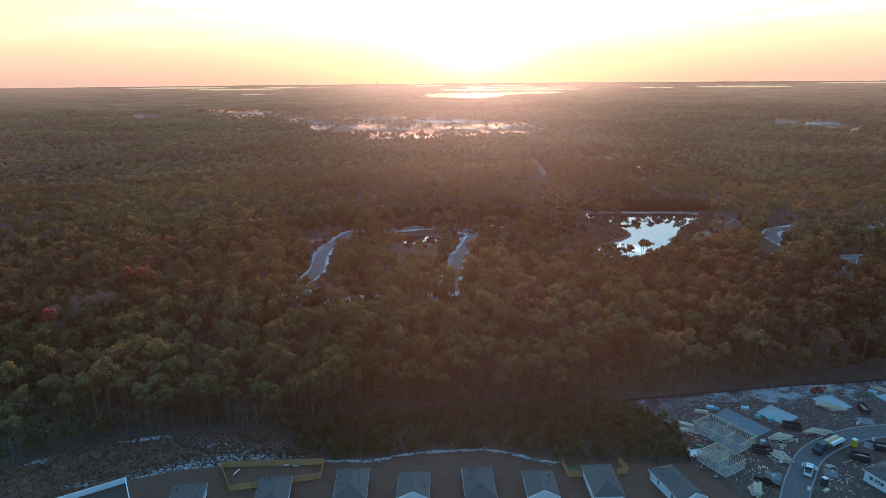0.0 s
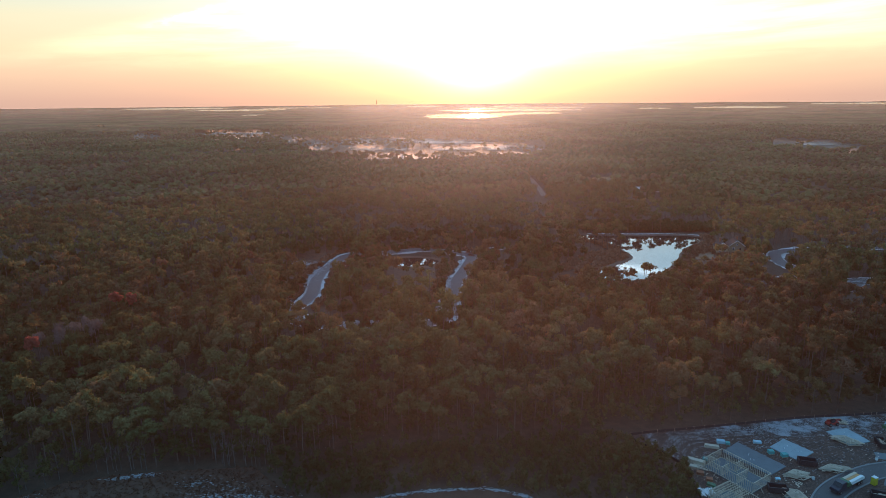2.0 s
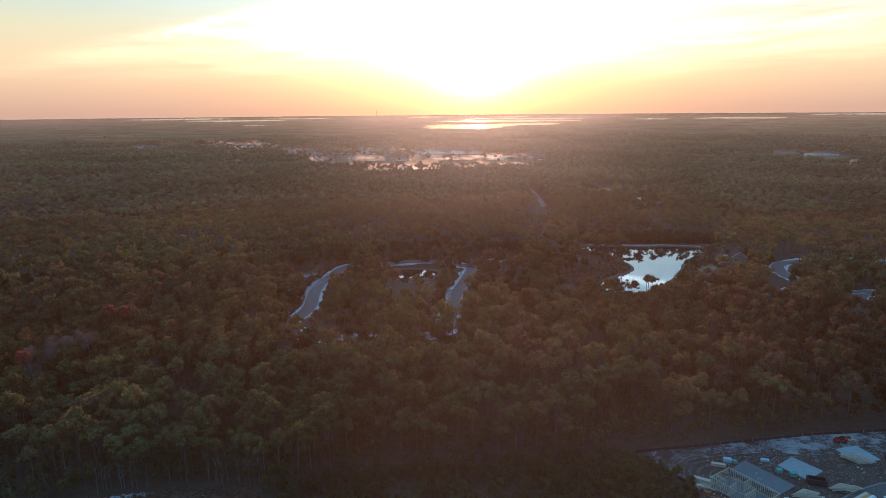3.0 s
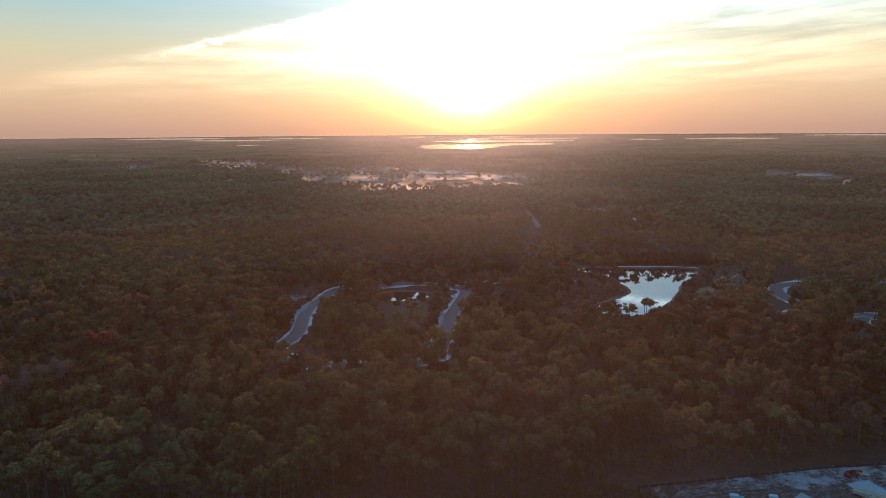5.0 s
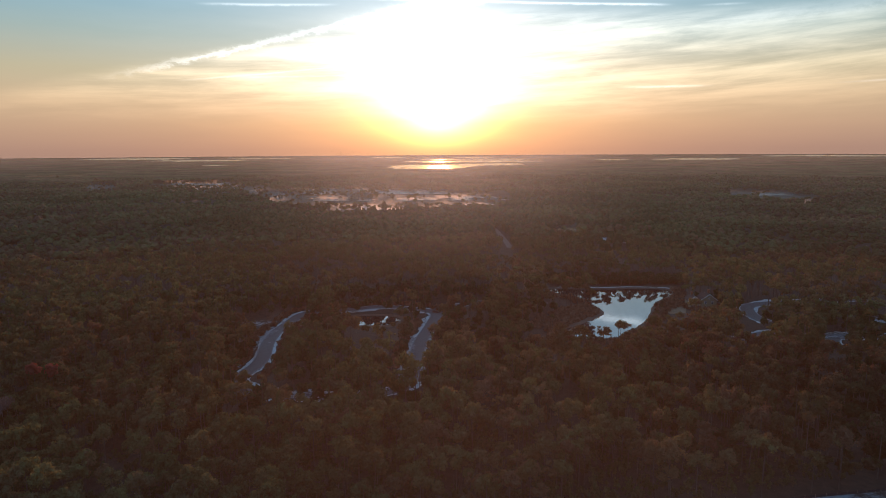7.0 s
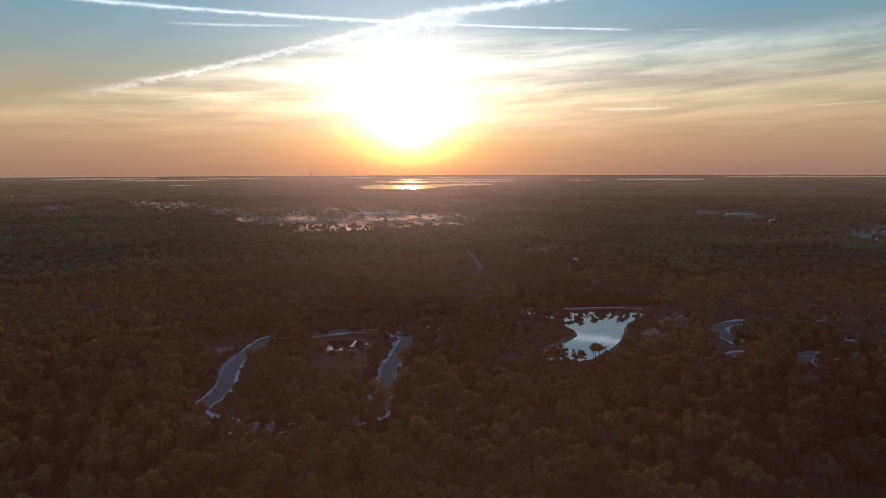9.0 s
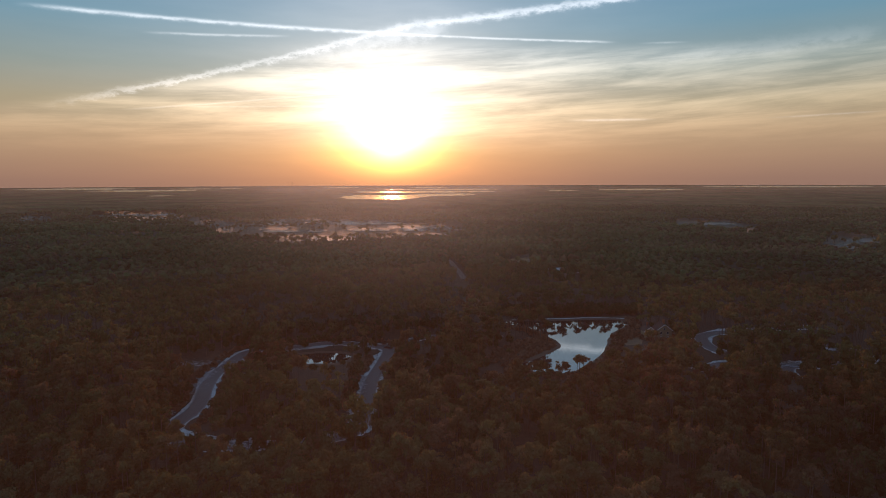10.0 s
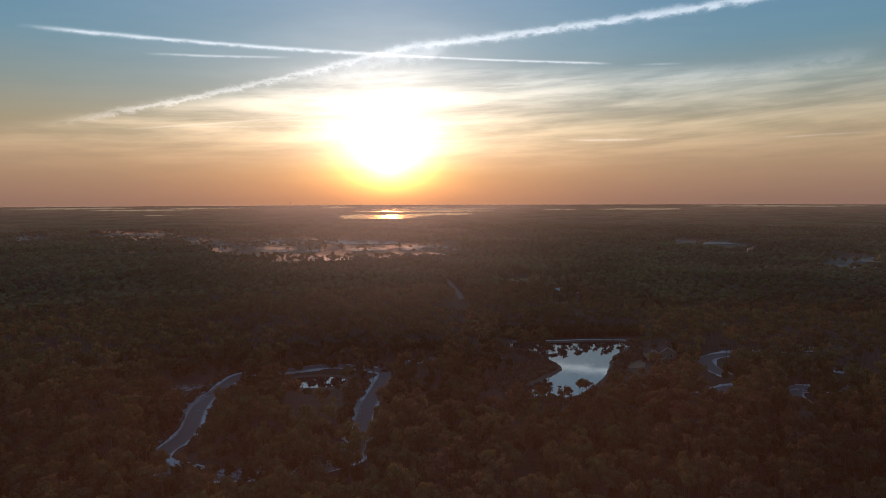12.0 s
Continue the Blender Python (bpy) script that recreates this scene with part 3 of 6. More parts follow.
surface("glade", [(120, 764), (144, 752), (168, 772), (176, 806), (152, 802)], 0.30, M_DRYGRASS, "pale grassy glade in the distant woods")

# ---- the woods ----
rs = np.random.RandomState(7)


def crown_tufts(n, rx, rz, clumps, seed, spread=0.5, tuft=0.0):
    """n triangles of foliage gathered in clumps on an uneven crown, its base at z = 0 and its top at about 2 rz.
    tuft: the size of one spray of needles in metres; the clumps then have a dark leafy body below the sprays."""
    r = np.random.RandomState(seed)
    c = r.normal(size=(clumps, 3))
    c /= np.linalg.norm(c, axis=1)[:, None]
    c[:, 2] = np.where(c[:, 2] < -0.35, -c[:, 2], c[:, 2])
    c *= r.uniform(0.40, 0.98, (clumps, 1))
    size = r.uniform(0.24, 0.46, clumps)
    k = r.choice(clumps, n, p=size ** 2 / (size ** 2).sum())
    d = r.normal(size=(n, 3))
    d[:, 2] += 0.35
    d /= np.linalg.norm(d, axis=1)[:, None]
    p = (c[k] + d * (size[k] * r.uniform(0.75, 1.05, n))[:, None]) * (rx, rx, rz)
    p[:, 2] += rz
    nrm = d + r.normal(size=(n, 3)) * spread
    nrm /= np.linalg.norm(nrm, axis=1)[:, None]
    u = np.cross(nrm, r.normal(size=(n, 3)))
    u /= np.linalg.norm(u, axis=1)[:, None]
    w = np.cross(nrm, u)
    area = tuft * tuft if tuft else 1.5 * 4 * math.pi * rx * (rx + rz) / 2 / n
    e = np.sqrt(area) * r.uniform(0.7, 1.3, n)[:, None]
    tri = np.stack([p + u * e, p - u * e * 0.6 + w * e * 0.9, p - u * e * 0.5 - w * e * 0.85], 1)
    if not tuft:
        return tri
    # the body of each clump: an uneven eight-sided lump
    ends = np.array([(1, 0, 0), (0, 1, 0), (-1, 0, 0), (0, -1, 0), (0, 0, 1), (0, 0, -0.6)])
    v = c[:, None] + ends[None] * (size[:, None] * r.uniform(0.5, 0.72, (clumps, 6)))[..., None]
    v = v * (rx, rx, rz) + (0, 0, rz)
    body = [v[:, [a, b, q]] for a, b in ((0, 1), (1, 2), (2, 3), (3, 0)) for q in (4, 5)]
    return np.concatenate([tri] + body)


def dome(rings, sides, rx, rz, seed):
    """A rough closed crown for trees far off, as triangles."""
    r = np.random.RandomState(seed)
    lv = []
    for i in range(rings):
        a = (i + 1) / rings * math.pi * 0.62
        t = np.arange(sides) * math.tau / sides + r.uniform(0, 1)
        q = r.uniform(0.75, 1.2, sides)
        lv.append(np.stack([rx * math.sin(a) * np.cos(t) * q, rx * math.sin(a) * np.sin(t) * q, rz + rz * math.cos(a) * r.uniform(0.8, 1.15, sides)], -1))
    top = np.array([0, 0, 2 * rz])
    out = []
    for j in range(sides):
        out.append([top, lv[0][j], lv[0][(j + 1) % sides]])
    for a, b in zip(lv, lv[1:]):
        for j in range(sides):
            k = (j + 1) % sides
            out += [[a[j], b[j], b[k]], [a[j], b[k], a[k]]]
    return np.array(out)


def trunk_tris(h, r0):
    """A plain four-sided trunk, for trees that stand in the thick of the wood."""
    out = []
    for j in range(4):
        a, b = j * math.tau / 4, (j + 1) * math.tau / 4
        p = lambda t, r, z: [r * math.cos(t), r * math.sin(t), z]
        out += [[p(a, r0, 0), p(b, r0, 0), p(a, r0 * .5, h)], [p(b, r0, 0), p(b, r0 * .5, h), p(a, r0 * .5, h)]]
    return np.array(out)


def plant(kinds, x, y, z, scale, turn, tall=None):
    """Copies of triangle sets at many places, as one array. kinds: the sets, taken in turn."""
    out = []
    pick = rs.randint(0, len(kinds), len(x))
    for k, t in enumerate(kinds):
        s = pick == k
        if not s.any():
            continue
        c, sn = np.cos(turn[s]), np.sin(turn[s])
        v = t[None] * scale[s][:, None, None, None]
        if tall is not None:
            v = v * np.stack([np.ones(s.sum()), np.ones(s.sum()), tall[s]], -1)[:, None, None, :]
        vx = v[..., 0] * c[:, None, None] - v[..., 1] * sn[:, None, None] + x[s][:, None, None]
        vy = v[..., 0] * sn[:, None, None] + v[..., 1] * c[:, None, None] + y[s][:, None, None]
        vz = v[..., 2] + z[s][:, None, None]
        out.append(np.stack([vx, vy, vz], -1).reshape(-1, 3))
    return np.concatenate(out)


def stuff(name, verts, mat, label, category, smooth=False):
    tris = np.arange(len(verts)).reshape(-1, 3)
    return tagged(new(name, raw_mesh(name, verts, tris, mat, smooth)), label, category, kind="stuff")


def wedge(r0, r1, spacing, left=-43.0, right=46.0):
    """Jittered places between two distances from the hub, as far as the eye sweeps."""
    n = int(radians(right - left) / 2 * (r1 * r1 - r0 * r0) / spacing ** 2)
    r = np.sqrt(rs.uniform(r0 * r0, r1 * r1, n))
    a = rs.uniform(radians(left), radians(right), n)
    x, y = HUB[0] + r * np.sin(a), HUB[1] + r * np.cos(a)
    # thin out the closest pairs
    cell = spacing * 0.72
    key = np.floor(x / cell).astype(np.int64) * 100003 + np.floor(y / cell).astype(np.int64)
    _, first = np.unique(key, return_index=True)
    return x[first], y[first]


def open_view(x, y, poly, far=1.17):
    """In a clearing, or so close on its sunless side that the crowns would stand over it."""
    r = np.zeros(len(x), bool)
    for s in np.linspace(1.0, far, 5):
        r |= inside(HUB[0] + (x - HUB[0]) * s, HUB[1] + (y - HUB[1]) * s, poly)
    return r


def open_line(x, y, line, width, far=1.15):
    r = np.zeros(len(x), bool)
    for s in np.linspace(1.0, far, 6):
        r |= near_line(HUB[0] + (x - HUB[0]) * s, HUB[1] + (y - HUB[1]) * s, line, width)
    return r


def clear(x, y, tall=True):
    """Where trees may stand."""
    bad = inside(x, y, LAWN) | inside(x, y, SITE) | inside(x, y, BRUSH) | (y < 100) 
    bad |= open_view(x, y, POND, 1.12) | open_view(x, y, POOL, 1.23) | (open_view(x, y, POOL, 1.25) & (rs.uniform(size=len(x)) < 0.7))
    bad |= near_line(x, y, SITE[:8], 1.5) | near_line(x, y, POND + POND[:1], 4.0) | near_line(x, y, POOL + POOL[:1], 1.5)
    bad |= near_line(x, y, ROAD_A[:9], 5.0) | near_line(x, y, ROAD_A[8:16], 3.2) | near_line(x, y, ROAD_A[15:], 5.0) | near_line(x, y, ROAD_B, 5) | near_line(x, y, ROAD_R, 5) | near_line(x, y, ROAD_S, 5) | near_line(x, y, ROAD_T, 5) | near_line(x, y, ROAD_F, 5)
    bad |= open_line(x, y, ROAD_A[1:8], 5.4, 1.17) | (open_line(x, y, ROAD_A[16:23], 4.6, 1.16) & (rs.uniform(size=len(x)) < 0.97)) | open_line(x, y, ROAD_A[22:28], 3.0, 1.19) | open_line(x, y, ROAD_F[:4], 6.0, 1.19)
    bad |= open_line(x, y, ROAD_T[1:5], 4.0) | open_line(x, y, ROAD_R[:2], 4.0) | open_line(x, y, ROAD_S, 5.0) | open_line(x, y, ROAD_B, 2.0, 1.08)
    for m, far in zip(MEADOWS, (1.0, 1.05, 1.05, 1.10, 1.0, 1.06)):
        bad |= open_view(x, y, m, far)
    for g in GAPS:
        bad |= open_view(x, y, g, 1.0 if g is GAPS[0] else 1.17 if g is GAPS[-1] else 1.19 if g in (GAPS[3], GAPS[5]) else 1.10)
    bad |= open_view(x, y, GLINT, 1.26) & ((rs.uniform(size=len(x)) < 0.99) | inside(x, y, GLINT))
    if tall:
        bad |= inside(x, y, YOUNG) | near_line(x, y, LAWN, 2.5) | ((y < 139) & (x > -46)) | near_line(x, y, SITE[9:], 2.5)
    return ~bad


YOUNG = [(-52, 139), (-40, 133.5), (-14, 138.6), (2, 141), (22, 135), (44, 136), (57, 138), (57, 153), (48, 164), (38, 168), (10, 163), (-20, 158), (-45, 152)]
GAPS = [[(140, 450), (163, 442), (178, 450), (174, 476), (140, 476)],                       # low ground behind the far shore
        [(96, 322), (106, 334), (116, 350), (128, 370), (140, 390), (152, 402), (162, 424), (169, 448), (156, 450), (138, 408), (118, 372), (100, 346)],   # low right bank of the pond
        [(72, 442), (80, 446), (160, 446), (168, 466), (80, 469), (72, 466)],                                # open far shore of the pond
        [(60, 350), (72, 355), (98, 384), (98, 396), (90, 404), (78, 396), (56, 372), (46, 354)],            # bare point beside the pond
        [(151, 386), (172, 386), (172, 402), (151, 402)],                               # front of the house on the pond
        [(136, 380), (148, 382), (156, 408), (144, 410), (135, 398)],                   # yard of the house on the pond
        [(-122, 372), (-92, 375), (-90, 356), (-112, 354)],                             # frosted clearing beside the road
        [(120, 764), (144, 752), (168, 772), (176, 806), (152, 802)]]                               # far sunlit glade
PINES1 = [crown_tufts(330, 2.75 + 0.16 * (i % 5), 2.9 - 0.2 * (i % 4), 12 + i % 4, 20 + i, 0.35, 0.36) for i in range(12)]
PINES2 = [crown_tufts(78, 3.0 + 0.16 * (i % 4), 2.9 - 0.2 * (i % 4), 7, 40 + i, 0.32, 0.62) for i in range(10)]
PINES3 = [dome(3, 6, 3.3, 2.8, 60 + i) for i in range(6)]
PINES4 = [dome(2, 5, 3.9, 3.2, 80 + i) for i in range(5)]


def heights(x, y, lo, hi):
    """Tree heights, in stands of unlike age."""
    stand = np.array([noise.noise((a * 0.011, b * 0.011, 3.0)) for a, b in zip(x, y)])
    old = np.array([noise.fractal((a * 0.0045, b * 0.0065, 7.0), 1.0, 2.0, 3) for a, b in zip(x, y)])
    far = np.clip((np.hypot(x, y) - 450) / 250, 0, 1)
    return lo + (hi - lo) * np.clip(0.5 + 0.6 * stand + rs.normal(size=len(x)) * 0.40, 0, 1.15) + far * 6.5 * np.clip(old * 1.6, -0.75, 1)


UNDER = [crown_tufts(58, 1.8, 2.6, 8, 140 + i) for i in range(5)]
THICKET = [crown_tufts(76, 1.8, 2.4, 6, 160 + i, 0.6, 0.32) for i in range(6)]


def forest_band(name, r0, r1, spacing, kinds, crown_h, trunks, label, left=-43.0, right=46.0, skip=0):
    """A belt of wood as one mass of trees; the first skip places, nearest the clearings, are returned instead."""
    x, y = wedge(r0, r1, spacing, left, right)
    ok = clear(x, y)
    x, y = x[ok], y[ok]
    if r0 < 600:   # glades between the stands
        glade = np.array([noise.noise((a * 0.035, b * 0.035, 5.0)) for a, b in zip(x, y)])
        thin = (glade < -0.36) & (rs.uniform(size=len(x)) < 0.75)
        x, y = x[~thin], y[~thin]
    order = np.argsort(np.hypot(x * 0.8, y))
    x, y = x[order], y[order]
    first, x, y = (x[:skip], y[:skip]), x[skip:], y[skip:]
    h = heights(x, y, 12.0, 19.0)
    s = 0.60 + 0.98 * rs.beta(1.7, 2.2, len(x))
    z = land_z(x, y)
    tall = rs.uniform(0.8, 1.5, len(x))
    turn = rs.uniform(0, math.tau, len(x))
    stuff(name, plant(kinds, x, y, z + h - crown_h * s * tall, s, turn, tall), M_PINE, label, "trees")
    if trunks:
        stuff(name + "_trunks", plant([trunk_tris(1.0, 0.012)], x, y, z, h - 2.0, turn), M_BARK, "slim brown pine trunks under the canopy", "trunks")
    return first


NEAREST = forest_band("pine_wood", 95, 330, 5.35, PINES1, 5.0, True, "dense pine wood with rounded green-brown crowns", -51.0, 49.0, 300)
forest_band("pine_wood", 330, 600, 5.8, PINES2, 5.2, True, "dense pine wood seen over its crowns", -45.0, 46.0)
forest_band("far_pine_wood", 600, 1100, 6.4, PINES3, 5.6, False, "dark pine wood fading into morning haze")
forest_band("far_pine_wood", 1100, 2120, 8.6, PINES4, 6.4, False, "distant dark woods on the plain")


def understorey():
    for (x, y), kinds, tall in ((wedge(95, 205, 3.1, -51, 49), THICKET, 2.2), (wedge(205, 420, 6.0, -46, 46), UNDER, 4.0)):
        ok = clear(x, y)
        x, y = x[ok], y[ok]
        s = rs.uniform(0.75, 1.5, len(x))
        stuff("understorey", plant(kinds, x, y, rs.uniform(0.0, tall, len(x)), s, rs.uniform(0, 6.28, len(x))), M_SCRUB, "dim understorey of saplings and shrubs below the pines", "shrubs")


understorey()


def far_understorey():
    """Dense lower growth where the woods meet the open meadow and the track, added to keep low sun out from under the
    trunkless crowns.
    """
    x, y = wedge(600, 1100, 7.0, -27, 33)
    ok = clear(x, y) & (near_line(x, y, MEADOWS[0] + MEADOWS[0][:1], 170) | near_line(x, y, ROAD_F, 70) | near_line(x, y, GAPS[-1] + GAPS[-1][:1], 130) | near_line(x, y, GLINT, 90))
    x, y = x[ok], y[ok]
    stuff("understorey", plant(PINES4, x, y, rs.uniform(-.5, .5, len(x)), rs.uniform(1.0, 1.5, len(x)), rs.uniform(0, 6.28, len(x)), rs.uniform(1.2, 2.2, len(x))), M_SCRUB, "lower growth added to block low sun under the distant woods", "shrubs")


far_understorey()


def meadow_trees():
    """Lone pines and small clumps standing in the mist."""
    x, y = [], []
    for poly, n in zip(MEADOWS, (150, 20, 16, 8, 10, 8)):
        xs, ys = [p[0] for p in poly], [p[1] for p in poly]
        cx, cy = rs.uniform(min(xs), max(xs), n), rs.uniform(min(ys), max(ys), n)
        for k in range(n):
            m = rs.randint(1, 9)
            x += list(cx[k] + rs.normal(size=m) * 13)
            y += list(cy[k] + rs.normal(size=m) * 5)
    # two long groves across the wet meadow
    for x0, y0, x1, y1, n in ((-255, 1000, -40, 985, 120), (-60, 1010, 100, 1030, 36), (-330, 1290, -200, 1330, 30)):
        t = rs.uniform(0, 1, n)
        x += list(x0 + (x1 - x0) * t + rs.normal(size=n) * 6)
        y += list(y0 + (y1 - y0) * t + rs.normal(size=n) * 16)
    x, y = np.array(x), np.array(y)
    ok = np.zeros(len(x), bool)
    for poly in MEADOWS:
        ok |= inside(x, y, poly)
    x, y = x[ok], y[ok]
    h = rs.uniform(9, 19, len(x))
    turn = rs.uniform(0, 6.28, len(x))
    z = land_z(x, y)
    s = rs.uniform(0.7, 1.3, len(x))
    stuff("meadow_pines", plant([crown_tufts(46, 2.9, 2.2, 6, 300 + i, 0.8) for i in range(6)], x, y, z + h - 4.4 * s, s, turn), M_PINE, "scattered pines standing in the misty meadow", "trees")
    stuff("meadow_pine_trunks", plant([trunk_tris(1.0, 0.025)], x, y, z, h - 2.0, turn), M_BARK, "thin trunks of scattered pines in mist", "trunks")


meadow_trees()


def pool_trees():
    """Thin young pines round the small pool, through which it glints."""
    x, y = rs.uniform(-60, -22, 22), rs.uniform(338, 358, 22)
    ok = ~open_view(x, y, POOL, 1.06) & ~near_line(x, y, ROAD_A, 5.0) & ~open_line(x, y, ROAD_A[22:28], 3.0, 1.06)
    x, y = x[ok], y[ok]
    h = rs.uniform(3.5, 6.5, len(x))
    s = rs.uniform(0.6, 1.0, len(x))
    turn = rs.uniform(0, 6.28, len(x))
    stuff("young_pines", plant([crown_tufts(26, 1.7, 2.0, 6, 340 + i) for i in range(5)], x, y, h - 3.4 * s, s, turn), M_PINE, "thin young pines round the small pool", "trees")
    stuff("young_pine_trunks", plant([trunk_tris(1.0, 0.014)], x, y, 0 * x, h - 1.2, turn), M_BARK, "slim trunks of young pines by the pool", "trunks")


pool_trees()


def shore_scrub():
    x, y = rs.uniform(80, 182, 520), rs.uniform(461, 488, 520)
    s = rs.uniform(0.5, 1.1, len(x))
    stuff("scrub", plant(UNDER, x, y, rs.uniform(-.3, .1, len(x)), s, rs.uniform(0, 6.28, len(x))), M_SCRUB, "low brown scrub behind the far shore of the pond", "shrubs")


shore_scrub()

# the nearest trees, each a thing of its own
def pine_tree(seed, crown_mat, label, leafy=1.0, bark=None, category="tree"):
    r = random.Random(seed)
    h = r.uniform(13, 18)
    ob = thing("pine_tree", label, category, group="pines at the wood's edge")
    bm = bmesh.new()
    pts = [(0, 0, 0), (r.uniform(-.1, .1), r.uniform(-.1, .1), h * .35), (r.uniform(-.3, .3), r.uniform(-.3, .3), h * .7), (0, 0, h * .95)]
    tube(bm, pts, [.19, .15, .11, .04], 6)
    for i in range(7):
        zz = h * r.uniform(.55, .88)
        a = r.uniform(0, math.tau)
        ln = r.uniform(1.2, 2.6)
        tube(bm, [(0, 0, zz), (math.cos(a) * ln, math.sin(a) * ln, zz + r.uniform(.2, 1.0))], [.05, .02], 4)
    part("trunk", bm, bark or M_BARK, ob)
    t = crown_tufts(int(620 * leafy), r.uniform(2.4, 3.3), r.uniform(2.3, 3.2), r.randint(13, 19), seed + 100, 0.5, 0.34)
    verts = t.reshape(-1, 3)
    top = verts[:, 2].max()
    verts[:, 2] += h + 0.6 - top
    crown = new("crown", raw_mesh("crown", verts, np.arange(len(verts)).reshape(-1, 3), crown_mat))
    crown.parent = ob
    return ob


def plant_near():
    kinds = [pine_tree(i, M_PINE, "tall pine with a rounded green crown on a bare trunk") for i in range(9)]
    for i, (x, y) in enumerate(zip(*NEAREST)):
        m = pose(x, y, 0, 0, 0, rs.uniform(0, 360))
        s = rs.uniform(0.82, 1.12)
        if i < len(kinds):
            kinds[i].matrix_basis = m
        else:
            o = copy_thing(kinds[rs.randint(0, len(kinds))], m)
            o.scale = (s, s, s * rs.uniform(0.9, 1.1))


plant_near()
shore = [o for o in scene.objects if o.name.startswith("pine_tree")][:9]
far_shore = [(x, 461.5 + 2.5 * math.sin(x), 0.66 + 0.28 * abs(math.sin(x * 0.21))) for x in (84, 88, 94, 101, 104, 107, 109, 112, 119, 121, 130, 133, 136)]
point = [(x, y, 1.0 + 0.06 * (i % 4)) for i, (x, y) in enumerate([(92, 392), (88, 394), (93, 398), (85, 398), (90, 402), (81, 396), (86, 405), (92, 407), (79, 403), (83, 410), (89, 411), (76, 409), (87, 417), (80, 417), (72, 402), (70, 412), (74, 420), (84, 424)])]
rng = random.Random(12)
front = [(rng.uniform(58, 90), rng.uniform(298, 322), rng.uniform(0.6, 0.86)) for _ in range(22)] + [(63, 333, 0.55), (59, 340, 0.7), (114, 349, 0.45), (122, 362, 0.45), (130, 378, 0.5), (136, 392, 0.45)]
for i, (x, y, s) in enumerate(far_shore + point + front):
    o = tagged(copy_thing(shore[i % 9], pose(x, y, 0, 0, 0, i * 67)), "tall pine standing on the shore of the pond", group="pines on the pond shore")
    o.scale = (s, s, s * (0.62 if y < 325 else 0.95))

# bare pale trunks and budding maples along the cleared strip
def bare_tree(seed, label, mat, h, twigs):
    r = random.Random(seed)
    ob = thing("bare_tree", label, "tree", group="bare trees at the wood's edge")
    bm = bmesh.new()
    tube(bm, [(0, 0, 0), (r.uniform(-.2, .2), 0, h * .5), (r.uniform(-.4, .4), r.uniform(-.4, .4), h)], [.11, .08, .02], 5)
    for i in range(twigs):
        zz, a, ln = h * r.uniform(.35, .95), r.uniform(0, math.tau), r.uniform(.8, 2.2)
        mid = (math.cos(a) * ln * .5, math.sin(a) * ln * .5, zz + ln * .45)
        tube(bm, [(0, 0, zz), mid, (math.cos(a) * ln * .7, math.sin(a) * ln * .7, zz + ln * 1.4)], [.035, .022, .01], 4)
    part("trunk", bm, mat, ob)
    return ob


def edge_trees():
    r = random.Random(3)
    spots = []
    line = BRUSH[3:11]
    for (x0, y0), (x1, y1) in zip(line, line[1:]):
        for _ in range(4):
            t = r.random()
            spots.append((x0 + (x1 - x0) * t + r.uniform(-1, 1), y0 + (y1 - y0) * t + r.uniform(.5, 4)))
    spots += [(-69.5, 148.5), (-68.6, 149.0), (-67.8, 148.2), (-70.4, 149.4), (-98, 145), (-97.2, 145.6)]
    kinds = [bare_tree(i, "leafless tree with a pale grey trunk beside the cleared strip", M_PALE, r.uniform(7, 12), 12) for i in range(5)]
    for i, (x, y) in enumerate(spots):
        m = pose(x, y, 0, 0, 0, r.uniform(0, 360))
        if i < 5:
            kinds[i].matrix_basis = m
        else:
            copy_thing(kinds[r.randrange(5)], m)
    for i, (x, y, h, mat, label) in enumerate([(-152.7, 191, 17, M_RED, "red maple in bud among green pines"), (-151.5, 240, 18, M_RED, "red maple in bud among green pines"), (-146, 242, 17, M_RED, "red maple in bud among green pines"),
                                             (-150, 201, 17, M_BARE, "leafless grey hardwood among the pines"), (-146, 204, 18, M_BARE, "leafless grey hardwood among the pines"), (-141, 208, 17, M_BARE, "leafless grey hardwood among the pines"),
                                             (-153, 206, 17, M_BARE, "leafless grey hardwood among the pines"), (-148, 197, 16, M_BARE, "leafless grey hardwood among the pines"), (-156, 198, 16, M_BARE, "leafless grey hardwood among the pines"), (-143, 213, 16, M_BARE, "leafless grey hardwood among the pines"), (-150, 215, 16, M_BARE, "leafless grey hardwood among the pines")]):
        ob = thing("maple_tree" if mat is M_RED else "hardwood_tree", label, "tree", pose(x, y, 0))
        bm = bmesh.new()
        tube(bm, [(0, 0, 0), (.2, 0, h * .5), (0, .1, h)], [.2, .14, .04], 6)
        part("trunk", bm, M_PALE, ob)
        t = crown_tufts(700, 2.6, 2.6, 15, 900 + i)
        verts = t.reshape(-1, 3) * (1, 1, 1)
        if mat is M_BARE:   # upright twigs instead of leaves
            t = t.mean(1)[:, None] + (t - t.mean(1)[:, None]) * (0.16, 0.16, 1.5)
            verts = t.reshape(-1, 3)
        verts[:, 2] += h + 3.2 - verts[:, 2].max()
        c = new("crown", raw_mesh("crown", verts, np.arange(len(verts)).reshape(-1, 3), mat))
        c.parent = ob


edge_trees()

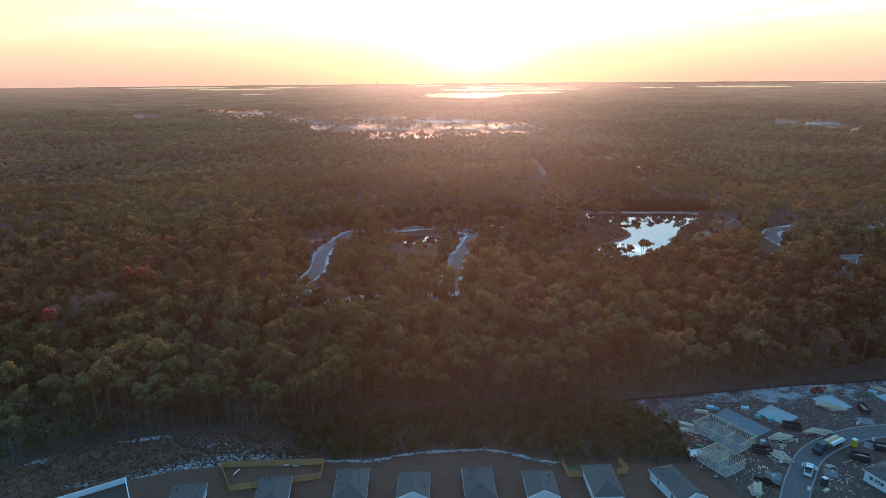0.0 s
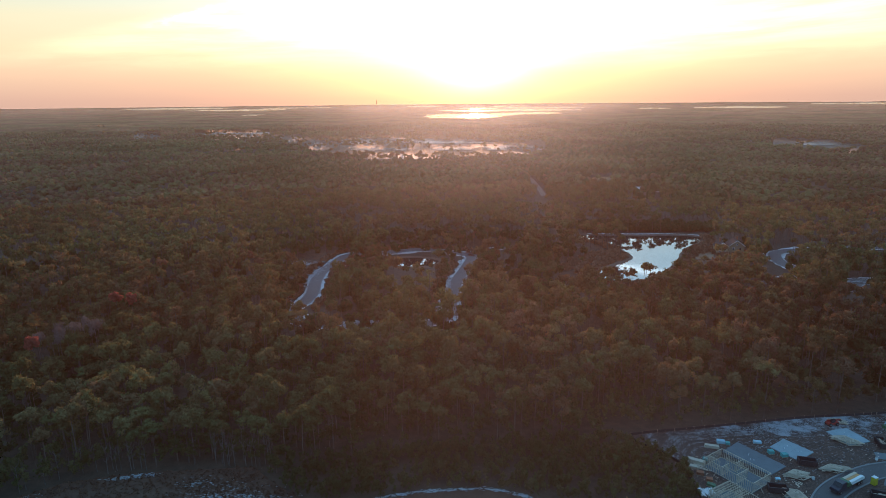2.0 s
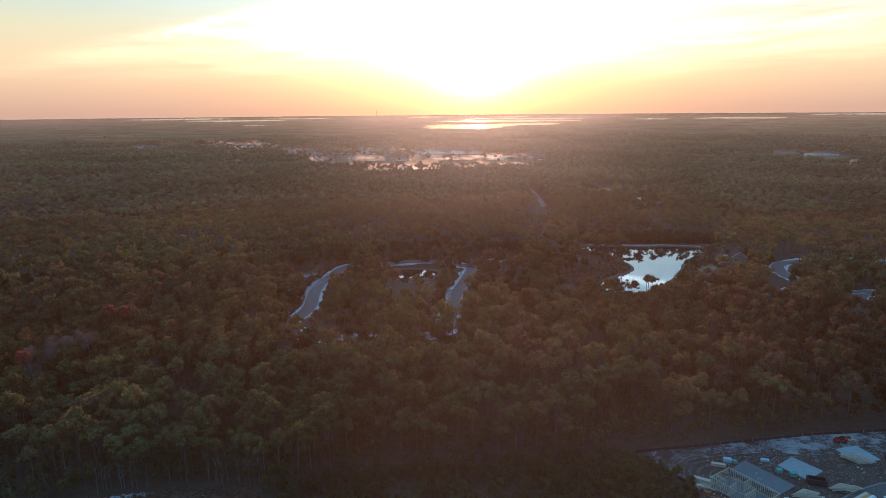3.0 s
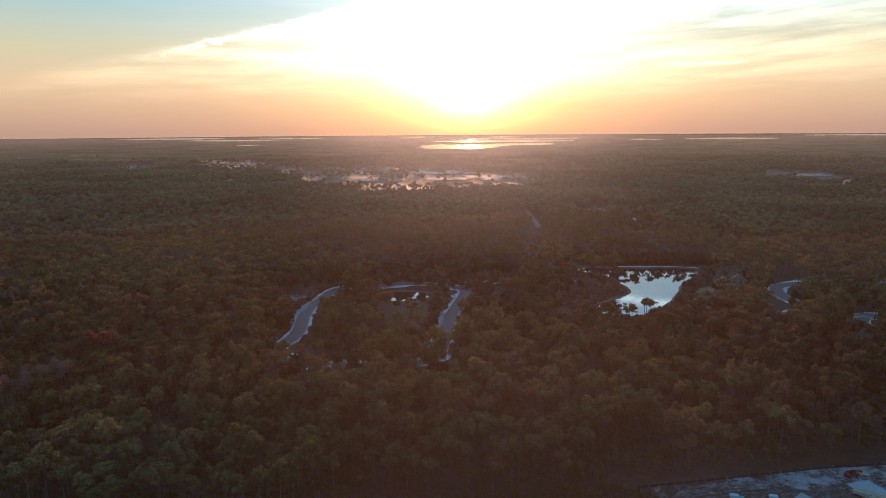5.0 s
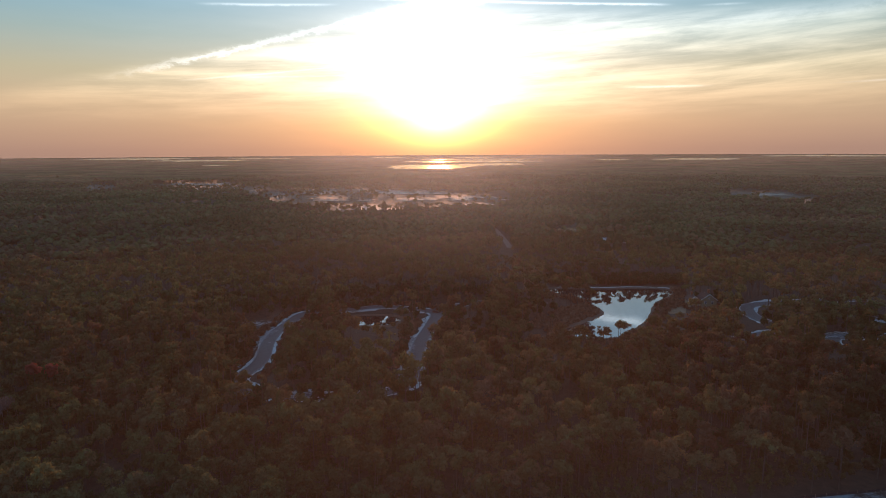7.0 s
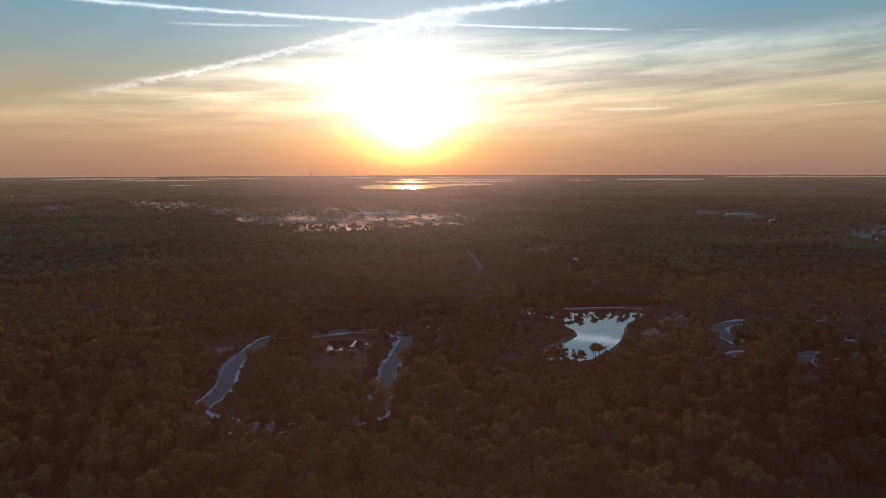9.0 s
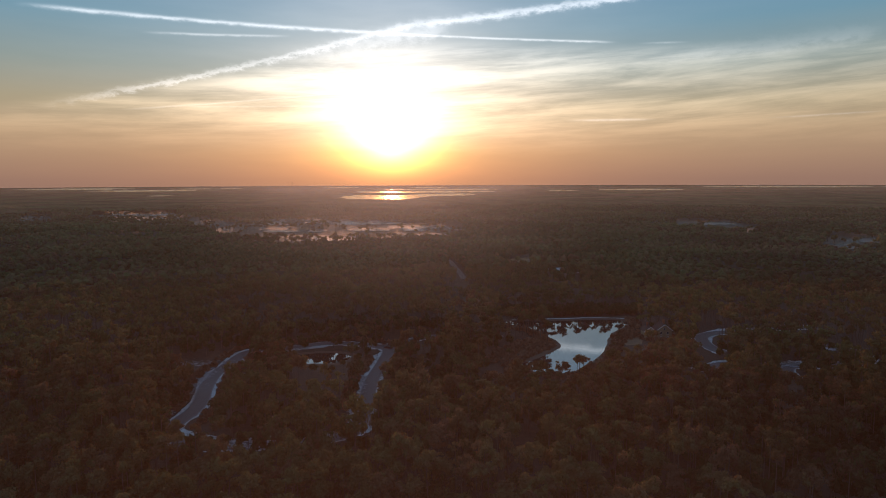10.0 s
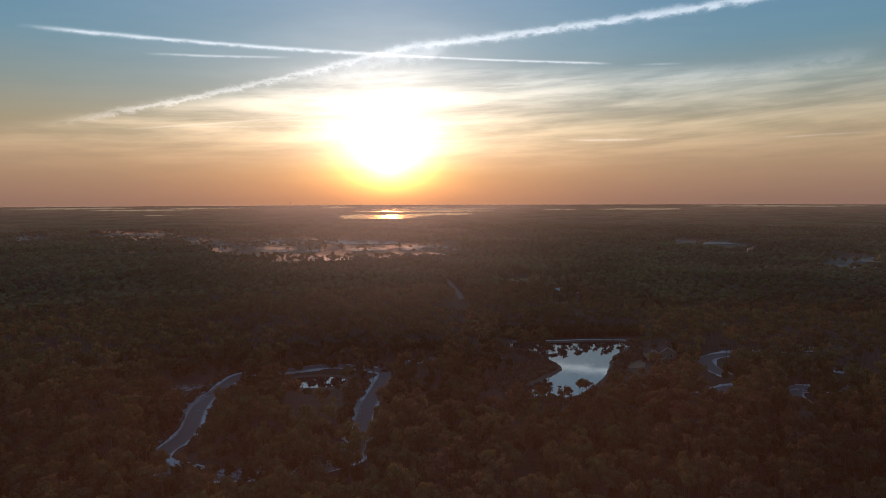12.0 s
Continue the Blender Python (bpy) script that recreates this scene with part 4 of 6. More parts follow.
# young growth behind the lawn
def young_growth():
    x, y = wedge(100, 160, 1.64)
    ok = clear(x, y, False) & inside(x, y, YOUNG)
    x, y = x[ok], y[ok]
    s = rs.uniform(0.55, 1.05, len(x))
    kinds = [crown_tufts(112, 1.5, 2.2, 6, 200 + i, 0.6, 0.27) for i in range(6)]
    stuff("young_growth", plant(kinds, x, y, np.zeros(len(x)) - 0.2, s, rs.uniform(0, 6.28, len(x))), M_SCRUB, "thicket of dark young pines and shrubs behind the lawn", "shrubs")


young_growth()


def dead_brush():
    """Low brown shrubs and slash on the cleared strip."""
    x, y = wedge(60, 190, 0.75, -57, 20)
    ok = inside(x, y, BRUSH)
    x, y = x[ok], y[ok]
    kinds = [crown_tufts(16, .42, .18, 5, 400 + i, 1.5, 0.13)[:16] for i in range(6)]
    stuff("dead_brush", plant(kinds, x, y, np.full(len(x), 0.0), rs.uniform(.5, 1.5, len(x)), rs.uniform(0, 6.28, len(x))), M_DEAD, "low brown dead brush on the cleared strip", "brush")


dead_brush()


def bank_scrub():
    """Knee-high winter scrub on the open ground round the pond and beside the roads."""
    x, y = wedge(270, 480, 2.0)
    ok = np.zeros(len(x), bool)
    for g in GAPS[1:5]:
        ok |= inside(x, y, g)
    ok |= near_line(x, y, POND + POND[:1], 9.0)
    ok |= near_line(x, y, ROAD_A, 11.0) & ~near_line(x, y, ROAD_A, 6.0)
    ok &= ~inside(x, y, POND) & (y < 447) & ~near_line(x, y, POND + POND[:1], 2.2) & ~near_line(x, y, ROAD_A, 5.0) & ~open_view(x, y, POOL, 1.06) & ~open_line(x, y, ROAD_A[22:28], 3.0, 1.06)
    x, y = x[ok], y[ok]
    kinds = [crown_tufts(14, 1.0, .6, 4, 500 + i, 1.2) for i in range(6)]
    stuff("bank_scrub", plant(kinds, x, y, np.full(len(x), 0.05), rs.uniform(.6, 1.7, len(x)), rs.uniform(0, 6.28, len(x))), M_BANK, "knee-high brown scrub on open banks", "scrub")


bank_scrub()


FAR_WATER = [  # azimuth from, to; distance from, to: flooded marsh and open river far out
    (-5.2, 3.2, 2830, 3450), (2.0, 7.5, 3240, 3560), (-3.4, 9.2, 3640, 3980), (-2.0, 9.5, 4050, 4280), (-6.4, -3.2, 4440, 4680), (1.0, 5.0, 4400, 4600),
    (-30.0, -21.5, 4480, 4760), (-25.4, -17.0, 4120, 4380), (-19.5, -13.0, 4400, 4600), (-21.0, -18.5, 3420, 3600), (18.5, 25.5, 3980, 4260), (13.8, 16.8, 3900, 4100), (27.0, 40.0, 4520, 4760)]


def lake_edge(a, r, spec):
    """How far a place lies inside one of the far waters (more than 0: inside), with an uneven shore."""
    a0, a1, r0, r1 = spec
    u, w = (a - (a0 + a1) / 2) / ((a1 - a0) / 2), (r - (r0 + r1) / 2) / ((r1 - r0) / 2)
    n = np.array([noise.fractal((p * 0.55, q * 0.006, r0 * 0.1), 1.0, 2.0, 4) for p, q in zip(np.ravel(a), np.ravel(r))]).reshape(np.shape(a))
    return 1.15 - u * u - w * w + 0.8 * n


def canopy_z(x, y):
    z = land_z(x, y)
    d = np.hypot(x - HUB[0], y - HUB[1])
    a = np.degrees(np.arctan2(x - HUB[0], y - HUB[1]))
    tall = np.interp(d, [2080, 3000, 4900], [11.0, 4.5, 3.0])
    n1 = np.array([noise.noise((p * 0.004, q * 0.004, 9.0)) for p, q in zip(x.ravel(), y.ravel())]).reshape(x.shape)
    h = tall * (1 + 0.3 * n1 + rs.uniform(-.28, .28, x.shape))
    for spec in FAR_WATER:
        box_in = (a > spec[0] - 1) & (a < spec[1] + 1) & (d > spec[2] - 40) & (d < spec[3] + 40)
        k = np.nonzero(box_in)
        h[k] = np.where(lake_edge(a[k], d[k], spec) > 0, -6.0, h[k])
    return z + h


v, q = sheet(np.concatenate([np.linspace(2080, 3000, 90), np.linspace(3010, 4600, 160), np.linspace(4620, 4900, 14)]), np.radians(np.linspace(-41, 45, 460)), canopy_z, False)
tagged(new("distant_woods", raw_mesh("distant_woods", v, q, M_PINE)), "unbroken distant woods to the horizon", "woods", kind="stuff")
for a0, a1, r0, r1 in FAR_WATER:
    bm = bmesh.new()
    k = 24
    near, far = ([bm.verts.new((r * math.sin(t), 20 + r * math.cos(t), float(land_z(0.0, 20 + r)) + 0.8)) for t in [radians(a0 + (a1 - a0) * i / k) for i in range(k + 1)]] for r in (r0 - 35, r1 + 35))
    for i in range(k):
        bm.faces.new((near[i], near[i + 1], far[i + 1], far[i]))
    tagged(part("marsh_water", bm, M_MARSH), "flooded marsh shining under the dawn far away", "water", kind="structure")

# ---- morning mist, and added sheets for distance haze and lens glare ----
HAZE_GLARE = "added sheet standing in for distance haze and lens glare"


def haze_sheet(radius, height, density, seed):
    """An upright sheet that imitates the haze of distance, wandering a little across the plain."""
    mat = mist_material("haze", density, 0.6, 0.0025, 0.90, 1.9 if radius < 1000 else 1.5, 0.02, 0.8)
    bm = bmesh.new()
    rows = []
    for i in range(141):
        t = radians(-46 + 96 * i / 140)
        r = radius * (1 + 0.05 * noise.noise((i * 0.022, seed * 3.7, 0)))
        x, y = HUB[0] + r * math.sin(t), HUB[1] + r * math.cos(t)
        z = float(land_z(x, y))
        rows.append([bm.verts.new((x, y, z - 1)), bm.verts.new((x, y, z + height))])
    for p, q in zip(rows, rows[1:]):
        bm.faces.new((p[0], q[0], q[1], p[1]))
    tagged(part("haze", bm, mat, smooth=True), HAZE_GLARE, "haze", kind="stuff")


# curtain added across the whole view to imitate veiling glare
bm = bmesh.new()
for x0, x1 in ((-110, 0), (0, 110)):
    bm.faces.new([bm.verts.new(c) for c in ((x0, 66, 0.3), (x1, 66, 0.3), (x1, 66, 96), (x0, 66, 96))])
tagged(part("haze", bm, lens_veil_material()), HAZE_GLARE, "haze", kind="stuff")
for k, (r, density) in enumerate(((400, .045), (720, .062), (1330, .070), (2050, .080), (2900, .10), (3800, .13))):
    haze_sheet(r, 100.8 - 0.0065 * r - float(land_z(0.0, r + 20)), density, k)


def mist_bank(poly, n, height, density, seed, label="low mist drifting over the wet meadow"):
    """Wisps of ground mist standing over a clearing, thinning upwards."""
    r = random.Random(seed)
    ys = [p[1] for p in poly]
    mat = mist_material("ground_mist", density, 0.14, 0.013, 0.0, through_light=0.96, tint=(1.0, .93, .86))
    for i in range(n):
        yy = min(ys) + (max(ys) - min(ys)) * (0.10 + 0.84 * (i + 0.3) / n)
        cuts = []
        for (x0, y0), (x1, y1) in zip(poly, poly[1:] + poly[:1]):
            if (y0 > yy) != (y1 > yy):
                cuts.append(x0 + (x1 - x0) * (yy - y0) / (y1 - y0))
        if len(cuts) < 2:
            continue
        lo, hi = min(cuts) - 12, max(cuts) + 12
        bm = bmesh.new()
        rows = []
        k = 16
        for j in range(k + 1):
            x = lo + (hi - lo) * j / k
            y = yy + r.uniform(-8, 8)
            z = float(land_z(x, y))
            top = height * r.uniform(.45, 1.0) * (0.15 if j in (0, k) else 0.6 if j in (1, k - 1) else 1.0)
            rows.append([bm.verts.new((x, y, z)), bm.verts.new((x, y, z + top))])
        for a, b in zip(rows, rows[1:]):
            bm.faces.new((a[0], b[0], b[1], a[1]))
        tagged(part("ground_mist", bm, mat, smooth=True), label, "mist", kind="stuff")


for poly, n, height, density in zip(MEADOWS, (4, 2, 2, 2, 2, 2), (20, 18, 13, 18, 12, 14), (0.34, 0.44, 0.24, 0.28, 0.50, 0.50)):
    mist_bank(poly, n, height, density, n)
mist_bank(GAPS[-1], 2, 16, 0.30, 11)

# ---- the row of new houses ----
def window(parent, x, y, z, w, h, turn=0):
    """A window in the wall plane x-z, facing -y of its own frame."""
    at = pose(x, y, z, 0, 0, turn)
    bm = bmesh.new()
    for dx, dz, sx, sz in ((-w / 2, 0, .10, h + .1), (w / 2, 0, .10, h + .1), (0, h, w + .1, .10), (0, -.02, w + .2, .10), (0, h / 2, w, .05)):
        box(bm, dx, -.03, dz, sx, .09, sz)
    win = part("window", bm, M_TRIM, parent, at=at)
    bm = bmesh.new()
    box(bm, 0, -.012, .05, w - .1, .02, h - .05)
    part("pane", bm, M_GLASSDARK, win)
    return win


def roof_face(name, pts, mat, parent, thick=0.14):
    bm = bmesh.new()
    f = bm.faces.new([bm.verts.new(p) for p in pts])
    g = bmesh.ops.extrude_face_region(bm, geom=[f])
    bmesh.ops.translate(bm, vec=(0, 0, -thick), verts=[v for v in g["geom"] if isinstance(v, bmesh.types.BMVert)])
    bmesh.ops.recalc_face_normals(bm, faces=bm.faces)
    return part(name, bm, mat, parent)


def hip_house(back_mid, turn, width, length, gable, label, eave=2.9, slope=0.50, roof=None, trim=0.16, group="row of new houses"):
    """A one-storey house under a hipped roof; its back eave crosses the origin and the body runs to -y. gable: a white-trimmed front gable."""
    roof = roof or M_SHINGLE
    ob = thing("house", label, "house", pose(back_mid[0], back_mid[1], 0, 0, 0, turn), group=group)
    e, l = width / 2, length
    w = e - 0.45
    bm = bmesh.new()
    box(bm, 0, -l / 2, 0, 2 * w, l - 0.9, eave)
    part("wall", bm, M_SIDING, ob, "white lap siding")
    rise = e * slope
    top = eave + rise
    inset = e * 0.95
    r0, r1 = (0, -inset, top), (0, -l if gable else -(l - inset), top)
    a, b, c, d = (-e, 0, eave), (e, 0, eave), (e, -l, eave), (-e, -l, eave)
    roof_face("roof_side", [a, r0, r1, d], roof, ob)
    roof_face("roof_side", [b, c, r1, r0], roof, ob)
    roof_face("roof_end", [a, b, r0], roof, ob)
    if gable:   # front gable with white rake boards
        bm = bmesh.new()
        f = bm.faces.new([bm.verts.new(p) for p in ((-w, -l + .45, eave), (w, -l + .45, eave), (0, -l + .45, top - .25))])
        bmesh.ops.translate(bm, vec=(0, -.12, 0), verts=[v for v in bmesh.ops.extrude_face_region(bm, geom=[f])["geom"] if isinstance(v, bmesh.types.BMVert)])
        part("gable_wall", bm, M_SIDING, ob, "white gable wall")
        for q in (c, d):
            bm = bmesh.new()
            beam(bm, (0, -l - .06, top - .02), (q[0], -l - .06, q[2] - .02), .16, .30)
            part("rake_trim", bm, M_TRIM, ob, "white rake trim")
    else:
        roof_face("roof_end", [d, r1, c], roof, ob)
    for p, q in (((a, b), (b, c), (d, a)) if gable else ((a, b), (b, c), (c, d), (d, a))):
        bm = bmesh.new()
        beam(bm, (p[0], p[1], p[2] - .12), (q[0], q[1], q[2] - .12), .07, trim)
        part("gutter", bm, M_TRIM, ob, "white gutter and fascia")
    for p, q in (((a, r0), (b, r0), (r0, r1)) if gable else ((a, r0), (b, r0), (c, r1), (d, r1), (r0, r1))):
        bm = bmesh.new()
        beam(bm, (p[0], p[1], p[2] + .02), (q[0], q[1], q[2] + .02), .22, .05)
        part("ridge_cap", bm, roof, ob)
    rng = random.Random(int(back_mid[0] * 10))
    for k in range(4):   # vent pipes
        s = rng.choice((-1, 1))
        x = s * e * rng.uniform(.25, .7)
        y = -rng.uniform(2.5, 8)
        z = eave + rise * (1 - abs(x) / e)
        bm = bmesh.new()
        tube(bm, [(x, y, z - .1), (x, y, z + .45)], [.09, .09], 6)
        part("vent_pipe", bm, M_DARK_STEEL, ob)
    for s in (-1, 1):
        for y in (-4.0, -9.5):
            window(ob, s * (w + .01), y, 1.0, .9, 1.3, 90 * s)
    return ob


WHITE_HOUSE = "white one-storey house with grey hip roof on brown lawn"
for i, (lx, ly, rx, ry, gable) in enumerate([(-73.4, 117.9, -65.8, 120.0, 0), (-53.6, 122.1, -45.9, 123.8, 0), (-35.1, 126.5, -27.2, 127.6, 0), (-19.4, 126.1, -11.7, 126.6, 1),
                                             (-4.0, 128.6, 3.5, 129.6, 0), (11.2, 127.9, 18.8, 128.6, 1), (26.4, 130.8, 33.9, 131.6, 0), (42.8, 130.2, 49.5, 132.2, 1)]):
    turn = math.degrees(math.atan2(ry - ly, rx - lx)) * 0.8 + (6 if i == 7 else 0)
    hip_house(((lx + rx) / 2, (ly + ry) / 2), turn, math.hypot(rx - lx, ry - ly), (13.6 if i == 7 else 10.6) if gable else 12.6, gable, WHITE_HOUSE)
shell = thing("flat_roofed_building", "flat dark roof behind a broad white parapet", "building", pose(-84.5, 116.8, 0, 0, 0, 35))
bm = bmesh.new()
box(bm, -8, -5, 0, 16, 10, 4.4)
part("wall", bm, M_SIDING, shell)
bm = bmesh.new()
box(bm, -8, -5, 4.4, 15.7, 9.7, .06)
part("roof", bm, M_BROWN_ROOF, shell, "dark brown flat roof")
for x, y, sx, sy in ((-8, -.1, 16.2, .2), (-8, -9.9, 16.2, .2), (-.1, -5, .2, 9.6), (-15.9, -5, .2, 9.6)):
    bm = bmesh.new()
    box(bm, x, y, 4.4, sx, sy, 1.5, bevel=.02)
    part("parapet", bm, M_SIDING, shell, "white parapet")
corner_house = hip_house((100.2, 134.0), 25, 9.6, 16, 1, "white house with a dark shingle roof beside the new street", 3.2, 0.45, M_SHINGLE, 0.2, "")
for k in range(4):
    window(corner_house, -4.36, -2.2 - 1.35 * k, 1.2, 1.0, 1.0, -90)

# back-yard fences of raw pine
def board_fence(pts, label, height=1.8, closed=False):
    ob = thing("fence", label, "fence")
    run = list(zip(pts, pts[1:] + (pts[:1] if closed else [])))[:len(pts) if closed else len(pts) - 1]
    for (x0, y0), (x1, y1) in run:
        ln = math.hypot(x1 - x0, y1 - y0)
        k = max(1, round(ln / 2.4))
        ang = math.atan2(y1 - y0, x1 - x0)
        for i in range(k):
            cx, cy = x0 + (x1 - x0) * (i + .5) / k, y0 + (y1 - y0) * (i + .5) / k
            step = ln / k
            bm = bmesh.new()
            n = max(2, int(step / 0.15))
            for j in range(n):   # single pickets with small gaps
                box(bm, -step / 2 + step * (j + .5) / n, 0, 0.03, step / n - .012, .02, height + .015 * ((j * 7) % 3))
            for z in (.35, 1.0, 1.55):
                box(bm, 0, .035, z, step, .045, .09)
            part("fence_panel", bm, M_PINEWOOD, ob, at=pose(cx, cy, 0.02, 0, 0, math.degrees(ang)))
            bm = bmesh.new()
            box(bm, 0, 0, 0, .1, .1, height + .08)
            part("post", bm, M_PINEWOOD, ob, at=pose(x0 + (x1 - x0) * i / k, y0 + (y1 - y0) * i / k, 0.02))
    return ob


board_fence([(-66.8, 129.9), (-40.3, 132.4), (-39.6, 126.4), (-60.9, 120.4)], "raw pine privacy fence round a back yard", 1.8, True)
board_fence([(22.2, 134.9), (23.2, 129.9), (26.6, 130.0)], "raw pine privacy fence beside a house")
board_fence([(37.2, 136.6), (38.6, 132.2), (35.6, 131.2)], "raw pine privacy fence beside a house")
bm = bmesh.new()
polygon(bm, [(23.5, 130.4), (26.4, 130.4), (26.0, 134.0), (23.2, 134.0)], 0.08)
tagged(part("turf_patch", bm, M_TURF), "bright green lawn patch inside a small fenced yard", "grass", kind="structure")
# play slide in the fenced yard
slide = thing("play_slide", "small red and white children's slide on the grass", "slide", pose(-61.5, 127.4, 0.05, 0, 0, 40))
bm = bmesh.new()
for s in (-1, 1):
    beam(bm, (-1.2, s * .28, .1), (.6, s * .28, 1.2), .05, .2)
part("side_rail", bm, M_RED_PAINT, slide)
bm = bmesh.new()
beam(bm, (-1.2, 0, .12), (.6, 0, 1.15), .5, .05)
part("chute", bm, M_TRIM, slide, "white chute")
bm = bmesh.new()
for s in (-1, 1):
    beam(bm, (1.1, s * .25, 0), (.65, s * .25, 1.2), .05)
for z in (.3, .6, .9):
    beam(bm, (1.05 - z * .33, -.25, z), (1.05 - z * .33, .25, z), .04)
part("ladder", bm, M_STEEL, slide)
for x, y in ((-50.0, 131.6), (-47.5, 131.5)):
    ob = thing("planter", "low white planter box along the fence", "planter", pose(x, y, 0.05))
    bm = bmesh.new()
    box(bm, 0, 0, 0, 1.3, .4, .35, bevel=.02)
    part("box", bm, M_TRIM, ob)
    bm = bmesh.new()
    box(bm, 0, 0, .34, 1.2, .3, .03)
    part("soil", bm, M_BARK, ob)

# ---- the building site ----
SITE_ROAD = [(150, 156), (130, 156), (115.5, 154.5), (108, 152.8), (101.5, 150), (93, 144.8), (87.4, 139.6), (82.6, 133), (78.2, 126.5), (70, 112), (60, 90)]
line = smooth_line(SITE_ROAD, 2.0)
bm = bmesh.new()
ribbon(bm, line, -2.3, 3.2, 0.10)
road = tagged(part("road", bm, M_NEW_ASPHALT), "new grey asphalt street curving through the building site", "road", kind="structure")
for s in (-1, 1):
    bm = bmesh.new()
    lo, hi = (3.2, 3.6) if s > 0 else (-2.7, -2.3)
    ribbon(bm, line, lo, hi, 0.24, 0.2)
    part("kerb", bm, M_KERB, road, "pale concrete kerb")
for a, b, w in (((81.5, 139.5), (78, 141.6), 3.0), ((113, 158.6), (114, 162), 4.2), ((106, 148), (108, 146.6), 3.4), ((88.5, 135), (91.5, 133.6), 3.2), ((76.6, 131.8), (73.5, 133.2), 3.2)):
    d = (Vector(b) - Vector(a)).normalized()
    bm = bmesh.new()
    ribbon(bm, [Vector(a), (Vector(a) + Vector(b)) / 2, Vector(b)], -w / 2, w / 2, 0.13, 0.1)
    tagged(part("driveway", bm, M_CONC_GREY), "short new concrete driveway apron at the kerb", "driveway", kind="structure")


def slab(pts, label, mat=None):
    ob = thing("foundation_slab", label, "slab", group="foundation slabs")
    bm = bmesh.new()
    polygon(bm, pts, 0.30, 0.28)
    bmesh.ops.recalc_face_normals(bm, faces=bm.faces)
    part("slab", bm, mat or M_CONC, ob)
    cx, cy = sum(p[0] for p in pts) / 4, sum(p[1] for p in pts) / 4
    rng = random.Random(int(cx))
    for k in range(4):
        bm = bmesh.new()
        x, y = cx + rng.uniform(-2, 2), cy + rng.uniform(-2, 2)
        tube(bm, [(x, y, .28), (x, y, .7)], [.05, .05], 5)
        part("stub_pipe", bm, M_TRIM, ob, "white plastic stub pipe")
    return ob


slab([(69.5, 160.8), (75.8, 166.0), (84.0, 154.0), (77.8, 149.6)], "bare grey concrete foundation slab on graded soil", M_CONC_GREY)
slab([(83.8, 163.7), (89.9, 168.3), (95.0, 161.4), (88.7, 156.9)], "pale frosted concrete foundation slab on graded soil")
slab([(104.5, 173.1), (111.6, 175.2), (114.2, 167.9), (107.0, 165.4)], "pale frosted concrete foundation slab on graded soil")
slab([(125.3, 175.7), (132.1, 177.6), (134.7, 170.5), (127.6, 168.3)], "pale frosted concrete foundation slab on graded soil")


def stud_wall(parent, a, b, h=2.6, z=0.3):
    bm = bmesh.new()
    a, b = Vector(a), Vector(b)
    n = max(2, round((b - a).length / 0.5))
    for i in range(n + 1):
        p = a.lerp(b, i / n)
        beam(bm, (p.x, p.y, z), (p.x, p.y, z + h), .06, .12)
    for zz in (z + .03, z + h, z + h + .06):
        beam(bm, (a.x, a.y, zz), (b.x, b.y, zz), .12, .06)
    return part("stud_wall", bm, M_LUMBER, parent)


def framed_house(corner, turn, w, l, label, joists):
    ob = thing("unfinished_house", label, "house", pose(corner[0], corner[1], 0, 0, 0, turn), group="timber house frames")
    bm = bmesh.new()
    box(bm, w / 2, l / 2, 0.02, w, l, .28)
    part("slab", bm, M_CONC_GREY, ob, "grey concrete slab floor")
    for a, b in (((.1, .1), (w - .1, .1)), ((w - .1, .1), (w - .1, l - .1)), ((w - .1, l - .1), (.1, l - .1)), ((.1, l - .1), (.1, .1)),
                 ((.1, l * .32), (w * .6, l * .32)), ((w * .6, l * .32), (w * .6, l * .75)), ((w * .6, l * .55), (w - .1, l * .55)), ((w * .25, l * .75), (w * .25, l - .1)), ((.1, l * .62), (w * .4, l * .62))):
        stud_wall(ob, a, b)
    if joists:
        for i in range(9):
            y = l * (.35 + .6 * i / 8)
            bm = bmesh.new()
            beam(bm, (.1, y, 3.02), (w - .1, y, 3.02), .06, .2)
            part("joist", bm, M_LUMBER, ob)
    for k, (x, y, d) in enumerate([(-.6, l * .2, 1), (-.6, l * .7, 1), (w * .3, -.8, 0), (w * .8, -.8, 0)]):
        bm = bmesh.new()
        q = (x + 1.0, y, 2.4) if d else (x, y + 1.0, 2.4)
        beam(bm, (x - (.7 if d else 0), y - (0 if d else .7), .05), q, .05, .1)
        part("brace", bm, M_LUMBER, ob)
    return ob


framed_house((69.8, 141.6), 36, 8.2, 14.2, "open timber stud frame of a new house on its slab", False)
framed_house((62.6, 131.0), 33, 7.8, 9.0, "timber stud frame with ceiling joists, partly raised", True)


